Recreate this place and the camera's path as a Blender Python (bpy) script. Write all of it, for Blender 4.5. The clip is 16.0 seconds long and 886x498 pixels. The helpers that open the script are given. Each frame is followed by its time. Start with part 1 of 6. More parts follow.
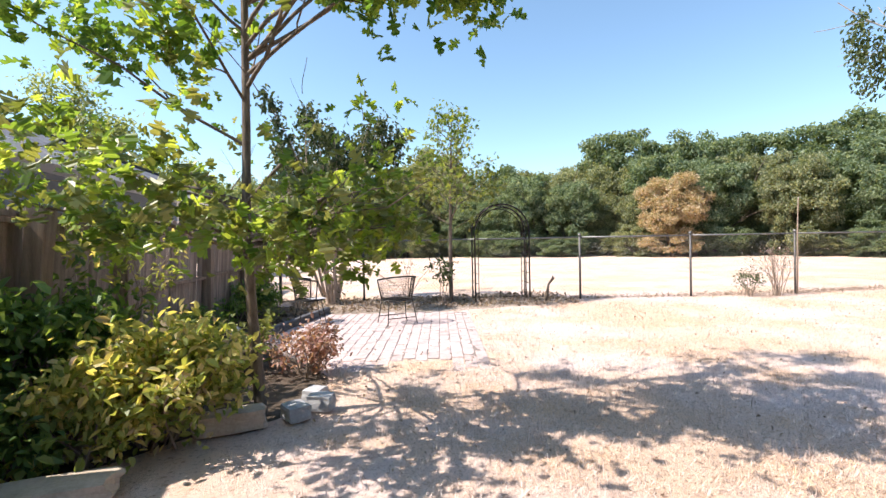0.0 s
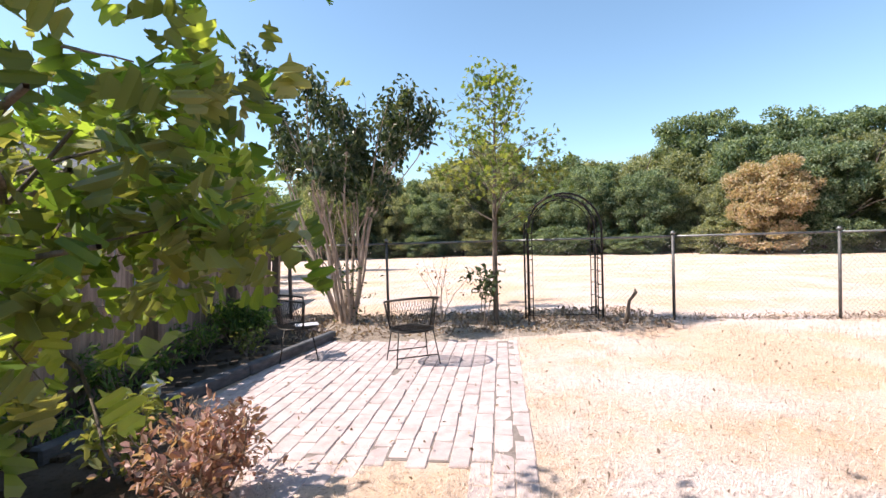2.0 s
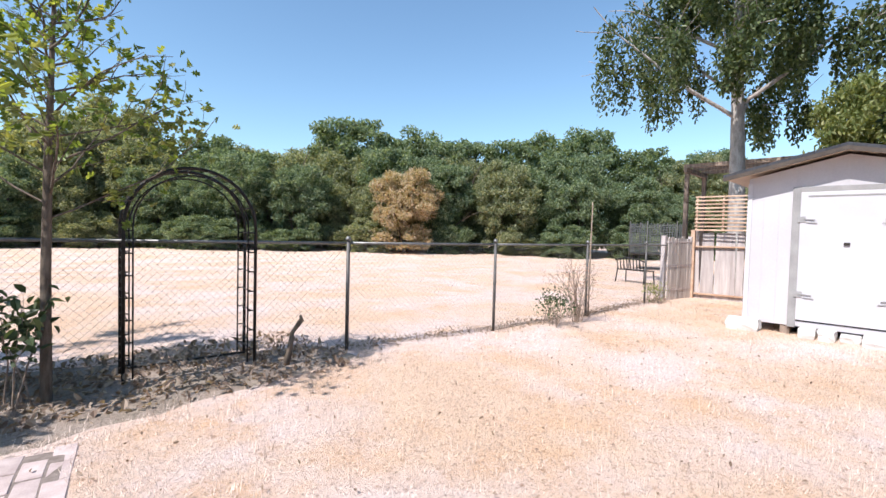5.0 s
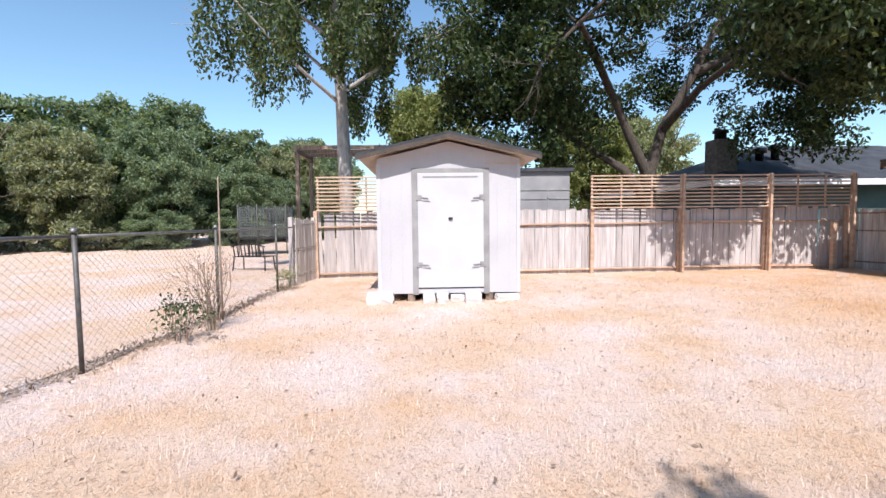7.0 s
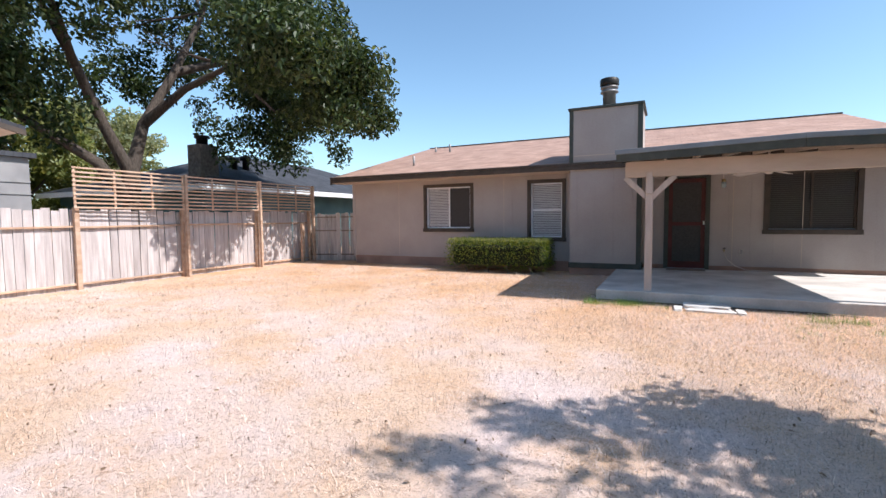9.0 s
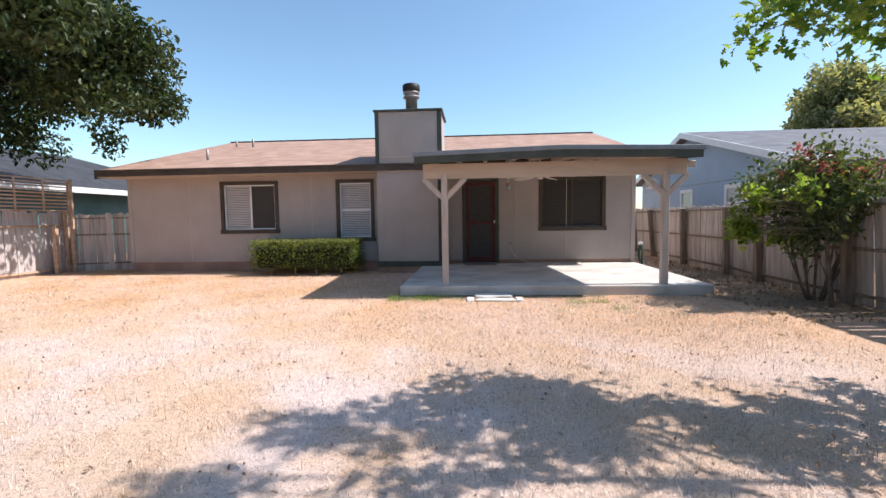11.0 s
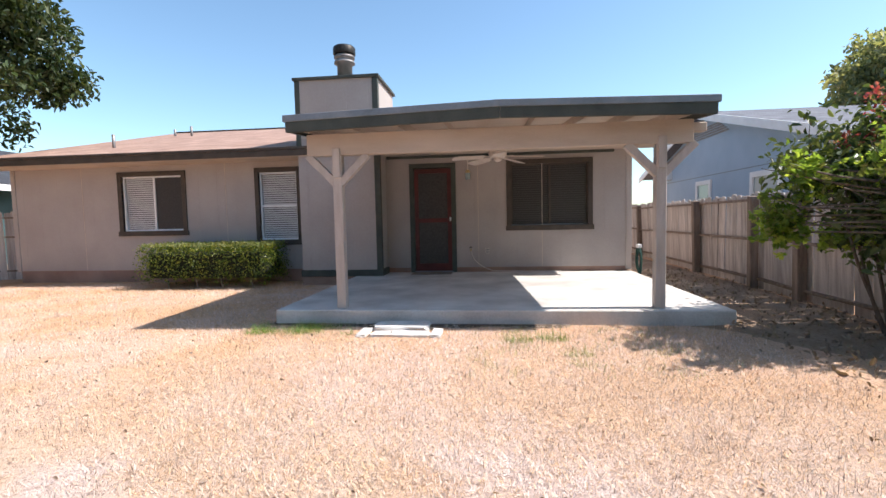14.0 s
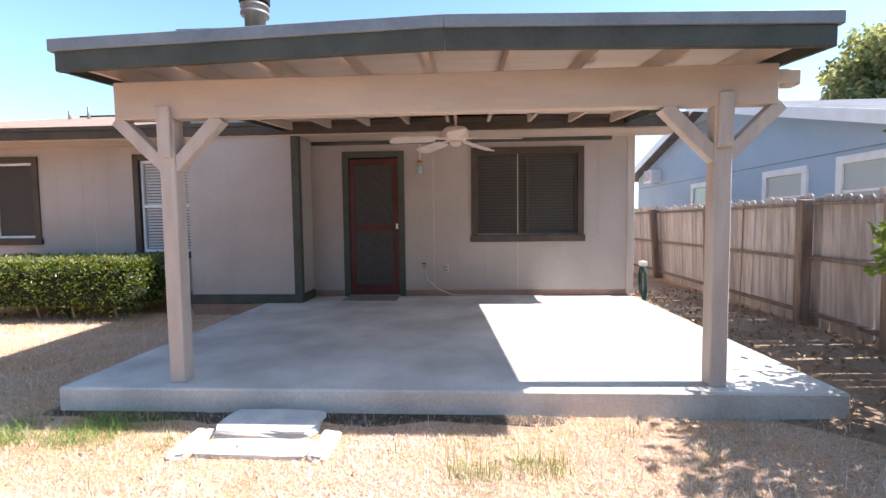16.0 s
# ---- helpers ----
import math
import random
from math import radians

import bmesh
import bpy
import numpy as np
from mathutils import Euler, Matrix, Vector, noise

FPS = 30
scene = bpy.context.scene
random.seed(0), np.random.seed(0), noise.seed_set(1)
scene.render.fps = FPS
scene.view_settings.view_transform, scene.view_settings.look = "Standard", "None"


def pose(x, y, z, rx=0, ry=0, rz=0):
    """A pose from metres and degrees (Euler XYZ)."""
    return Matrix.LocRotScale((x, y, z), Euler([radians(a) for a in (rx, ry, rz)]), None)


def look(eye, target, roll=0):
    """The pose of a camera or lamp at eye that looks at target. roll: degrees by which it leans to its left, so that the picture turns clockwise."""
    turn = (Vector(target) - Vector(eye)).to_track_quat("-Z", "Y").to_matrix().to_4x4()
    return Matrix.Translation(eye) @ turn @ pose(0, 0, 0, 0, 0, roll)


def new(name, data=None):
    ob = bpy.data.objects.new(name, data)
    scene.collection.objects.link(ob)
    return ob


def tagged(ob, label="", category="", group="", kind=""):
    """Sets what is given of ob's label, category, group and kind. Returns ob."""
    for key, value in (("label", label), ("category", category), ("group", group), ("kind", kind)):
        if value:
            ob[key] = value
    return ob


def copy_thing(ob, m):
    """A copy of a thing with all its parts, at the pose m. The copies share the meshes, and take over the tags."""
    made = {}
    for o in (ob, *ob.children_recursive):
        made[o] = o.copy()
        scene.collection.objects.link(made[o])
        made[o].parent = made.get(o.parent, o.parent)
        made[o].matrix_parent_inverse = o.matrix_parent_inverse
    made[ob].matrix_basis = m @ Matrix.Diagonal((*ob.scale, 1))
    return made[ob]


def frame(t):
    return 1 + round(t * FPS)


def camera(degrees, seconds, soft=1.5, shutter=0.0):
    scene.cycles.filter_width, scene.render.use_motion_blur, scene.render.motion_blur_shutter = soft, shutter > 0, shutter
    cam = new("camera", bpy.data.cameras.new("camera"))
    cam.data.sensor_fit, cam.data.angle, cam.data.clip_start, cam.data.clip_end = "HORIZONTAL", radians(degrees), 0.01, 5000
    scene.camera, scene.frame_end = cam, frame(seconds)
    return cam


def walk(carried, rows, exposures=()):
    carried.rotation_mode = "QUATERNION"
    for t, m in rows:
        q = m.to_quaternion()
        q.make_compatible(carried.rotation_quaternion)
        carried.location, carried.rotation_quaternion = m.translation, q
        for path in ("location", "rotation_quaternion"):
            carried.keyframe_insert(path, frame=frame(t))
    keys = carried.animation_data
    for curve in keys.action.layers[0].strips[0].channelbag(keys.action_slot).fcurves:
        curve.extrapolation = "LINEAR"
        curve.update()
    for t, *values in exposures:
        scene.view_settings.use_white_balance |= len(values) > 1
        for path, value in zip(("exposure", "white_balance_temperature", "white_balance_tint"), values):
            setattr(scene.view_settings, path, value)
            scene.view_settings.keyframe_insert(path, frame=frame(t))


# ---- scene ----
cam = camera(88.0, 16.0)
PATH = [
    (0, (0.423, 0.321, 1.205), (0.801, 2.285, 1.181), -1.1),
    (0.5, (0.534, 0.815, 1.229), (0.947, 2.772, 1.212), -1.3),
    (1, (0.744, 1.346, 1.23), (1.153, 3.303, 1.213), -1.5),
    (1.5, (0.994, 1.868, 1.238), (1.284, 3.847, 1.217), -1.5),
    (2, (1.12, 2.356, 1.309), (1.232, 4.353, 1.273), -1.6),
    (2.5, (1.271, 2.796, 1.356), (1.344, 4.794, 1.291), -1.0),
    (3, (1.358, 3.178, 1.392), (1.485, 5.173, 1.318), -0.9),
    (3.5, (1.473, 3.515, 1.401), (1.891, 5.47, 1.324), -0.4),
    (4, (1.605, 3.871, 1.439), (2.428, 5.691, 1.345), -0.2),
    (4.2, (1.672, 3.998, 1.444), (2.642, 5.744, 1.357), 0.7),
    (6.3, (2.543, 5.213, 1.397), (4.454, 5.791, 1.281), -0.8),
    (6.5, (2.647, 5.337, 1.403), (4.608, 5.71, 1.284), -0.7),
    (7, (2.944, 5.521, 1.383), (4.939, 5.439, 1.26), -0.7),
    (7.5, (3.212, 5.667, 1.331), (5.112, 5.056, 1.209), -0.9),
    (8, (3.434, 5.861, 1.303), (5.112, 4.779, 1.186), -1.0),
    (8.5, (3.562, 6.062, 1.304), (4.901, 4.581, 1.185), -0.8),
    (9, (3.721, 6.313, 1.361), (4.601, 4.521, 1.229), -0.6),
    (9.5, (3.786, 6.509, 1.338), (4.305, 4.582, 1.207), -0.6),
    (10, (3.727, 6.456, 1.383), (3.922, 4.47, 1.246), -0.4),
    (10.2, (3.696, 6.387, 1.387), (3.837, 4.396, 1.25), -0.8),
    (12.3, (2.825, 5.375, 1.217), (3.016, 3.388, 1.081), -1.8),
    (12.5, (2.708, 5.184, 1.218), (2.949, 3.203, 1.089), -1.7),
    (13, (2.479, 4.748, 1.144), (2.719, 2.766, 1.024), -1.7),
    (13.5, (2.294, 4.183, 1.171), (2.521, 2.2, 1.048), -1.6),
    (14, (2.184, 3.587, 1.212), (2.403, 1.603, 1.082), -1.2),
    (14.5, (2.152, 2.961, 1.258), (2.322, 0.973, 1.125), -1.0),
    (15, (2.104, 2.431, 1.253), (2.257, 0.441, 1.125), -1.0),
    (15.5, (2.035, 1.869, 1.258), (2.17, -0.123, 1.135), -0.8),
    (16, (1.971, 1.343, 1.273), (2.081, -0.651, 1.152), -0.7),
]
EXPOSURES = [(0, 0.93, 6750, 13), (2.5, 0.79, 6700, 13), (4, 0.66, 6450, 12.5), (6.5, 0.45, 6270, 12), (9, 0.52, 6280, 12), (10, 0.54, 6380, 12), (12.5, 0.61, 6500, 12), (14, 0.71, 6480, 12), (15, 0.96, 6400, 13), (16, 1.26, 6360, 13)]
walk(cam, [(t, look(eye, target, roll)) for t, eye, target, roll in PATH], EXPOSURES)

# ---- world and sun ----
SUN = Vector((-0.82, -0.02, 1.0)).normalized()
world = bpy.data.worlds.new("sky")
scene.world = world
world.use_nodes = True
sky = world.node_tree.nodes.new("ShaderNodeTexSky")
sky.sky_type = "NISHITA"
sky.sun_disc = False
sky.sun_elevation = math.asin(SUN.z)
sky.sun_rotation = math.atan2(SUN.x, SUN.y)
sky.air_density, sky.dust_density, sky.ozone_density = 1.0, 0.6, 0.5
tone = world.node_tree.nodes.new("ShaderNodeMix")
tone.data_type, tone.blend_type = "RGBA", "MULTIPLY"
tone.inputs["Factor"].default_value = 1.0
tone.inputs[7].default_value = (0.88, 1.03, 1.05, 1)
world.node_tree.links.new(sky.outputs[0], tone.inputs[6])
world.node_tree.links.new(tone.outputs[2], world.node_tree.nodes["Background"].inputs[0])
world.node_tree.nodes["Background"].inputs[1].default_value = 0.138
sun = new("sun", bpy.data.lights.new("sun", "SUN"))
sun.data.energy, sun.data.angle, sun.data.color = 5.0, radians(0.55), (1.0, 0.94, 0.885)
sun.matrix_world = look((0, 0, 30), Vector((0, 0, 30)) - SUN)

# ---- materials ----
def rgb(c):
    return (*c, 1.0)


def material(name, a, b, scale=6.0, rough=0.8, metal=0.0, bump=0.2, fine=90.0, stretch=(1, 1, 1), vary=0.0, island=0.0, spec=0.35):
    """A two-colour surface: broad stains and fine grain in object space, relief, and a shift of tone from piece to piece."""
    m = bpy.data.materials.new(name)
    m.use_nodes = True
    t = m.node_tree
    n, l = t.nodes, t.links
    p = n["Principled BSDF"]
    co = n.new("ShaderNodeTexCoord")
    mp = n.new("ShaderNodeMapping")
    mp.inputs["Scale"].default_value = stretch
    geo = n.new("ShaderNodeNewGeometry")
    l.new(geo.outputs["Position"], mp.inputs[0])
    big = n.new("ShaderNodeTexNoise")
    big.inputs["Scale"].default_value, big.inputs["Detail"].default_value = scale, 5
    small = n.new("ShaderNodeTexNoise")
    small.inputs["Scale"].default_value, small.inputs["Detail"].default_value = fine, 3
    l.new(mp.outputs[0], big.inputs["Vector"])
    l.new(mp.outputs[0], small.inputs["Vector"])
    add = n.new("ShaderNodeMath")
    add.operation = "MULTIPLY_ADD"
    add.inputs[1].default_value = 0.45
    l.new(small.outputs["Fac"], add.inputs[0])
    sub = n.new("ShaderNodeMath")
    sub.operation = "SUBTRACT"
    sub.inputs[1].default_value = 0.22
    l.new(big.outputs["Fac"], sub.inputs[0])
    l.new(sub.outputs[0], add.inputs[2])
    ramp = n.new("ShaderNodeValToRGB")
    ramp.color_ramp.elements[0].position, ramp.color_ramp.elements[1].position = 0.3, 0.7
    ramp.color_ramp.elements[0].color, ramp.color_ramp.elements[1].color = rgb(a), rgb(b)
    l.new(add.outputs[0], ramp.inputs[0])
    out = ramp.outputs[0]
    if vary or island:
        hue = n.new("ShaderNodeHueSaturation")
        rng = n.new("ShaderNodeMapRange")
        k = vary or island
        rng.inputs["To Min"].default_value, rng.inputs["To Max"].default_value = 1 - k, 1 + k
        if vary:
            info = n.new("ShaderNodeObjectInfo")
            l.new(info.outputs["Random"], rng.inputs[0])
        else:
            l.new(geo.outputs["Random Per Island"], rng.inputs[0])
        l.new(rng.outputs[0], hue.inputs["Value"])
        l.new(out, hue.inputs["Color"])
        out = hue.outputs[0]
    l.new(out, p.inputs["Base Color"])
    p.inputs["Roughness"].default_value, p.inputs["Metallic"].default_value = rough, metal
    p.inputs["Specular IOR Level"].default_value = spec
    if bump:
        bp = n.new("ShaderNodeBump")
        bp.inputs["Strength"].default_value, bp.inputs["Distance"].default_value = bump, 0.01
        l.new(add.outputs[0], bp.inputs["Height"])
        l.new(bp.outputs[0], p.inputs["Normal"])
    return m


def leaf_material(name, a, b, c, through_light=0.45, gloss=0.45):
    """Leaves: colour from leaf to leaf, light passing through the blade, a dull shine."""
    m = bpy.data.materials.new(name)
    m.use_nodes = True
    n, l = m.node_tree.nodes, m.node_tree.links
    p = n["Principled BSDF"]
    geo = n.new("ShaderNodeNewGeometry")
    ramp = n.new("ShaderNodeValToRGB")
    ramp.color_ramp.elements[0].color, ramp.color_ramp.elements[1].color = rgb(a), rgb(c)
    ramp.color_ramp.elements.new(0.55).color = rgb(b)
    l.new(geo.outputs["Random Per Island"], ramp.inputs[0])
    l.new(ramp.outputs[0], p.inputs["Base Color"])
    p.inputs["Roughness"].default_value = gloss
    p.inputs["Specular IOR Level"].default_value = 0.4
    tl = n.new("ShaderNodeBsdfTranslucent")
    warm = n.new("ShaderNodeMix")
    warm.data_type, warm.blend_type = "RGBA", "MULTIPLY"
    warm.inputs["Factor"].default_value = 1.0
    warm.inputs[7].default_value = (1.7, 1.5, 0.6, 1)
    l.new(ramp.outputs[0], warm.inputs[6])
    l.new(warm.outputs[2], tl.inputs[0])
    mix = n.new("ShaderNodeMixShader")
    mix.inputs[0].default_value = through_light
    l.new(p.outputs[0], mix.inputs[1])
    l.new(tl.outputs[0], mix.inputs[2])
    l.new(mix.outputs[0], n["Material Output"].inputs[0])
    return m


def ground_material(name, cols, patch=0.35, worn=None):
    m = bpy.data.materials.new(name)
    m.use_nodes = True
    n, l = m.node_tree.nodes, m.node_tree.links
    p = n["Principled BSDF"]
    geo = n.new("ShaderNodeNewGeometry")

    def tex(scale, detail, rough=0.6):
        t = n.new("ShaderNodeTexNoise")
        t.inputs["Scale"].default_value, t.inputs["Detail"].default_value, t.inputs["Roughness"].default_value = scale, detail, rough
        l.new(geo.outputs["Position"], t.inputs["Vector"])
        return t

    big, mid, fine = tex(patch, 4), tex(0.9, 7, 0.72), tex(42, 6, 0.8)
    r1 = n.new("ShaderNodeValToRGB")
    r1.color_ramp.elements[0].position, r1.color_ramp.elements[1].position = 0.41, 0.59
    r1.color_ramp.elements[0].color, r1.color_ramp.elements[1].color = rgb(cols[0]), rgb(cols[1])
    l.new(big.outputs["Fac"], r1.inputs[0])
    r2 = n.new("ShaderNodeMix")
    r2.data_type = "RGBA"
    mr = n.new("ShaderNodeMapRange")
    mr.inputs["From Min"].default_value, mr.inputs["From Max"].default_value, mr.inputs["To Max"].default_value = 0.47, 0.66, 0.9
    l.new(mid.outputs["Fac"], mr.inputs[0])
    l.new(mr.outputs[0], r2.inputs["Factor"])
    l.new(r1.outputs[0], r2.inputs[6])
    r2.inputs[7].default_value = rgb(cols[2])
    r3 = n.new("ShaderNodeMix")
    r3.data_type = "RGBA"
    mr2 = n.new("ShaderNodeMapRange")
    mr2.inputs["From Min"].default_value, mr2.inputs["From Max"].default_value, mr2.inputs["To Max"].default_value = 0.53, 0.66, 0.9
    l.new(fine.outputs["Fac"], mr2.inputs[0])
    l.new(mr2.outputs[0], r3.inputs["Factor"])
    l.new(r2.outputs[2], r3.inputs[6])
    r3.inputs[7].default_value = rgb(cols[3])
    tuft = tex(13, 6, 0.8)
    r5 = n.new("ShaderNodeMix")
    r5.data_type, r5.blend_type = "RGBA", "MULTIPLY"
    mr3 = n.new("ShaderNodeMapRange")
    mr3.inputs["From Min"].default_value, mr3.inputs["From Max"].default_value, mr3.inputs["To Max"].default_value = 0.55, 0.67, 0.9
    l.new(tuft.outputs["Fac"], mr3.inputs[0])
    l.new(mr3.outputs[0], r5.inputs["Factor"])
    l.new(r3.outputs[2], r5.inputs[6])
    r5.inputs[7].default_value = (0.50, 0.41, 0.34, 1)
    out = r5.outputs[2]
    if worn:
        # rustier thatch in the strip nearest the house
        sep = n.new("ShaderNodeSeparateXYZ")
        l.new(geo.outputs["Position"], sep.inputs[0])
        add = n.new("ShaderNodeMath")
        add.operation = "MULTIPLY_ADD"
        add.inputs[1].default_value = 5.0
        l.new(mid.outputs["Fac"], add.inputs[0])
        l.new(sep.outputs[1], add.inputs[2])
        strip = n.new("ShaderNodeMapRange")
        strip.inputs["From Min"].default_value, strip.inputs["From Max"].default_value = 4.2, 1.6
        strip.inputs["To Max"].default_value = 0.85
        l.new(add.outputs[0], strip.inputs[0])
        r4 = n.new("ShaderNodeMix")
        r4.data_type, r4.blend_type = "RGBA", "MULTIPLY"
        l.new(strip.outputs[0], r4.inputs["Factor"])
        l.new(out, r4.inputs[6])
        r4.inputs[7].default_value = rgb(worn)
        out = r4.outputs[2]
    l.new(out, p.inputs["Base Color"])
    p.inputs["Roughness"].default_value = 0.95
    p.inputs["Specular IOR Level"].default_value = 0.1
    bp = n.new("ShaderNodeBump")
    bp.inputs["Strength"].default_value, bp.inputs["Distance"].default_value = 0.7, 0.03
    l.new(fine.outputs["Fac"], bp.inputs["Height"])
    l.new(bp.outputs[0], p.inputs["Normal"])
    return m


def siding_material(name, a, b, pitch, rough=0.75):
    """Painted plywood siding with upright grooves."""
    m = material(name, a, b, 1.3, rough, 0, 0.12, 40)
    n, l = m.node_tree.nodes, m.node_tree.links
    geo = n.new("ShaderNodeNewGeometry")
    sep = n.new("ShaderNodeSeparateXYZ")
    l.new(geo.outputs["Position"], sep.inputs[0])
    s = n.new("ShaderNodeMath")
    l.new(sep.outputs[0], s.inputs[0])
    l.new(sep.outputs[1], s.inputs[1])
    d = n.new("ShaderNodeMath")
    d.operation = "DIVIDE"
    d.inputs[1].default_value = pitch
    l.new(s.outputs[0], d.inputs[0])
    fr = n.new("ShaderNodeMath")
    fr.operation = "FRACT"
    l.new(d.outputs[0], fr.inputs[0])
    gr = n.new("ShaderNodeMath")
    gr.operation = "GREATER_THAN"
    gr.inputs[1].default_value = 0.05
    l.new(fr.outputs[0], gr.inputs[0])
    bp = n.new("ShaderNodeBump")
    bp.inputs["Strength"].default_value, bp.inputs["Distance"].default_value = 0.5, 0.006
    l.new(gr.outputs[0], bp.inputs["Height"])
    old = [x for x in n if x.bl_idname == "ShaderNodeBump" and x != bp][0]
    l.new(old.outputs[0], bp.inputs["Normal"])
    l.new(bp.outputs[0], n["Principled BSDF"].inputs["Normal"])
    return m


def shingle_material(name, a, b, size=0.3):
    m = material(name, a, b, 2.0, 0.9, 0, 0.3, 120)
    n, l = m.node_tree.nodes, m.node_tree.links
    p = n["Principled BSDF"]
    br = n.new("ShaderNodeTexBrick")
    geo = n.new("ShaderNodeNewGeometry")
    l.new(geo.outputs["Position"], br.inputs["Vector"])
    br.inputs["Scale"].default_value = 1.0
    br.inputs["Brick Width"].default_value, br.inputs["Row Height"].default_value = size, 0.14
    br.inputs["Mortar Size"].default_value = 0.006
    br.inputs["Color1"].default_value, br.inputs["Color2"].default_value, br.inputs["Mortar"].default_value = (1, 1, 1, 1), (0.72, 0.72, 0.74, 1), (0.45, 0.45, 0.45, 1)
    mul = n.new("ShaderNodeMix")
    mul.data_type, mul.blend_type = "RGBA", "MULTIPLY"
    mul.inputs["Factor"].default_value = 0.8
    src = p.inputs["Base Color"].links[0].from_socket
    l.new(src, mul.inputs[6])
    l.new(br.outputs[0], mul.inputs[7])
    l.new(mul.outputs[2], p.inputs["Base Color"])
    return m


def glass_material(name, tone, rough=0.03):
    m = bpy.data.materials.new(name)
    m.use_nodes = True
    p = m.node_tree.nodes["Principled BSDF"]
    p.inputs["Base Color"].default_value = rgb(tone)
    p.inputs["Roughness"].default_value = rough
    p.inputs["Specular IOR Level"].default_value = 0.6
    return m


GRASS = ground_material("dead_lawn", [(0.67, 0.49, 0.365), (0.685, 0.555, 0.51), (0.63, 0.415, 0.265), (0.20, 0.14, 0.11)], 0.5, (0.96, 0.80, 0.61))
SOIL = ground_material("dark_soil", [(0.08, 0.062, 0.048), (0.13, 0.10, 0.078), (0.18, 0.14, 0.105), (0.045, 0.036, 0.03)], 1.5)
LITTER = ground_material("leaf_litter", [(0.30, 0.25, 0.20), (0.40, 0.33, 0.28), (0.22, 0.17, 0.13), (0.12, 0.09, 0.07)], 1.5)
BARE = ground_material("reddish_dirt", [(0.34, 0.235, 0.165), (0.44, 0.335, 0.25), (0.27, 0.19, 0.13), (0.15, 0.105, 0.075)], 0.8)
STRAW = material("straw_blades", (0.49, 0.365, 0.275), (0.73, 0.61, 0.545), 0.5, 0.85, 0, 0, 30, island=0.55)
STRAWRUST = material("rusty_straw_blades", (0.56, 0.33, 0.17), (0.80, 0.57, 0.37), 0.8, 0.85, 0, 0, 30, island=0.5)
DUNBLADE = material("dull_brown_blades", (0.16, 0.115, 0.08), (0.34, 0.25, 0.18), 0.8, 0.9, 0, 0, 30, island=0.4)
GREENBLADE = leaf_material("green_blades", (0.09, 0.19, 0.04), (0.17, 0.28, 0.07), (0.32, 0.36, 0.13), 0.3, 0.6)
WOODGREY = material("weathered_cedar", (0.35, 0.31, 0.285), (0.60, 0.55, 0.515), 3.0, 0.88, 0, 0.5, 60, (6, 6, 0.5), vary=0.22)
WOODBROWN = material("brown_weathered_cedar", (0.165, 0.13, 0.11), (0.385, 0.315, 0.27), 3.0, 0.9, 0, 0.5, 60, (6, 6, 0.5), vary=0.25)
WOODPALE = material("sunbleached_cedar", (0.34, 0.30, 0.29), (0.53, 0.48, 0.47), 3.0, 0.88, 0, 0.4, 60, (6, 6, 0.5), vary=0.14)
WOODPOST = material("old_post_wood", (0.15, 0.11, 0.085), (0.30, 0.235, 0.19), 3.0, 0.9, 0, 0.5, 60, (6, 6, 0.5), vary=0.15)
WOODTAN = material("new_cedar", (0.38, 0.24, 0.16), (0.56, 0.405, 0.30), 3.0, 0.75, 0, 0.25, 60, (3, 1, 3), vary=0.15)
TIMBER = material("landscape_timber", (0.06, 0.06, 0.066), (0.13, 0.13, 0.14), 4.0, 0.9, 0, 0.5, 70, (2, 2, 6))
WALL = siding_material("taupe_painted_siding", (0.365, 0.32, 0.295), (0.425, 0.38, 0.35), 0.4064)
BEAMP = material("taupe_painted_timber", (0.47, 0.385, 0.31), (0.55, 0.46, 0.385), 2.0, 0.7, 0, 0.25, 60, (1, 4, 4))
POSTP = material("pale_painted_post", (0.43, 0.37, 0.325), (0.54, 0.475, 0.43), 3.0, 0.7, 0, 0.3, 60, (4, 4, 0.6))
DARKTRIM = material("dark_green_trim", (0.045, 0.05, 0.042), (0.075, 0.08, 0.065), 5, 0.6, 0, 0.15, 80)
BROWNTRIM = material("dark_brown_trim", (0.05, 0.038, 0.03), (0.085, 0.065, 0.05), 5, 0.6, 0, 0.15, 80)
DRIP = material("grey_metal_edge", (0.17, 0.19, 0.21), (0.24, 0.26, 0.28), 3, 0.45, 0.2, 0.1, 50)
SHINGLE = shingle_material("brown_shingles", (0.34, 0.21, 0.16), (0.47, 0.31, 0.24))
SHINGLEGREY = shingle_material("grey_shingles", (0.12, 0.125, 0.145), (0.20, 0.205, 0.225))
SHINGLEDARK = shingle_material("dark_shingles", (0.032, 0.035, 0.042), (0.07, 0.074, 0.085))
CONCRETE = material("patio_concrete", (0.42, 0.39, 0.36), (0.66, 0.625, 0.585), 2.0, 0.85, 0, 0.25, 70)
BLOCKC = material("pale_concrete_block", (0.50, 0.48, 0.46), (0.66, 0.64, 0.61), 6, 0.9, 0, 0.5, 90)
FOUND = material("reddish_foundation", (0.25, 0.155, 0.12), (0.36, 0.235, 0.185), 2.5, 0.9, 0, 0.4, 60)
PAVER = material("pinkish_paver", (0.39, 0.305, 0.29), (0.55, 0.455, 0.435), 9.0, 0.9, 0, 0.5, 120, vary=0.09)
SAND = material("joint_sand", (0.15, 0.12, 0.105), (0.25, 0.205, 0.18), 20, 0.95, 0, 0.4, 160)
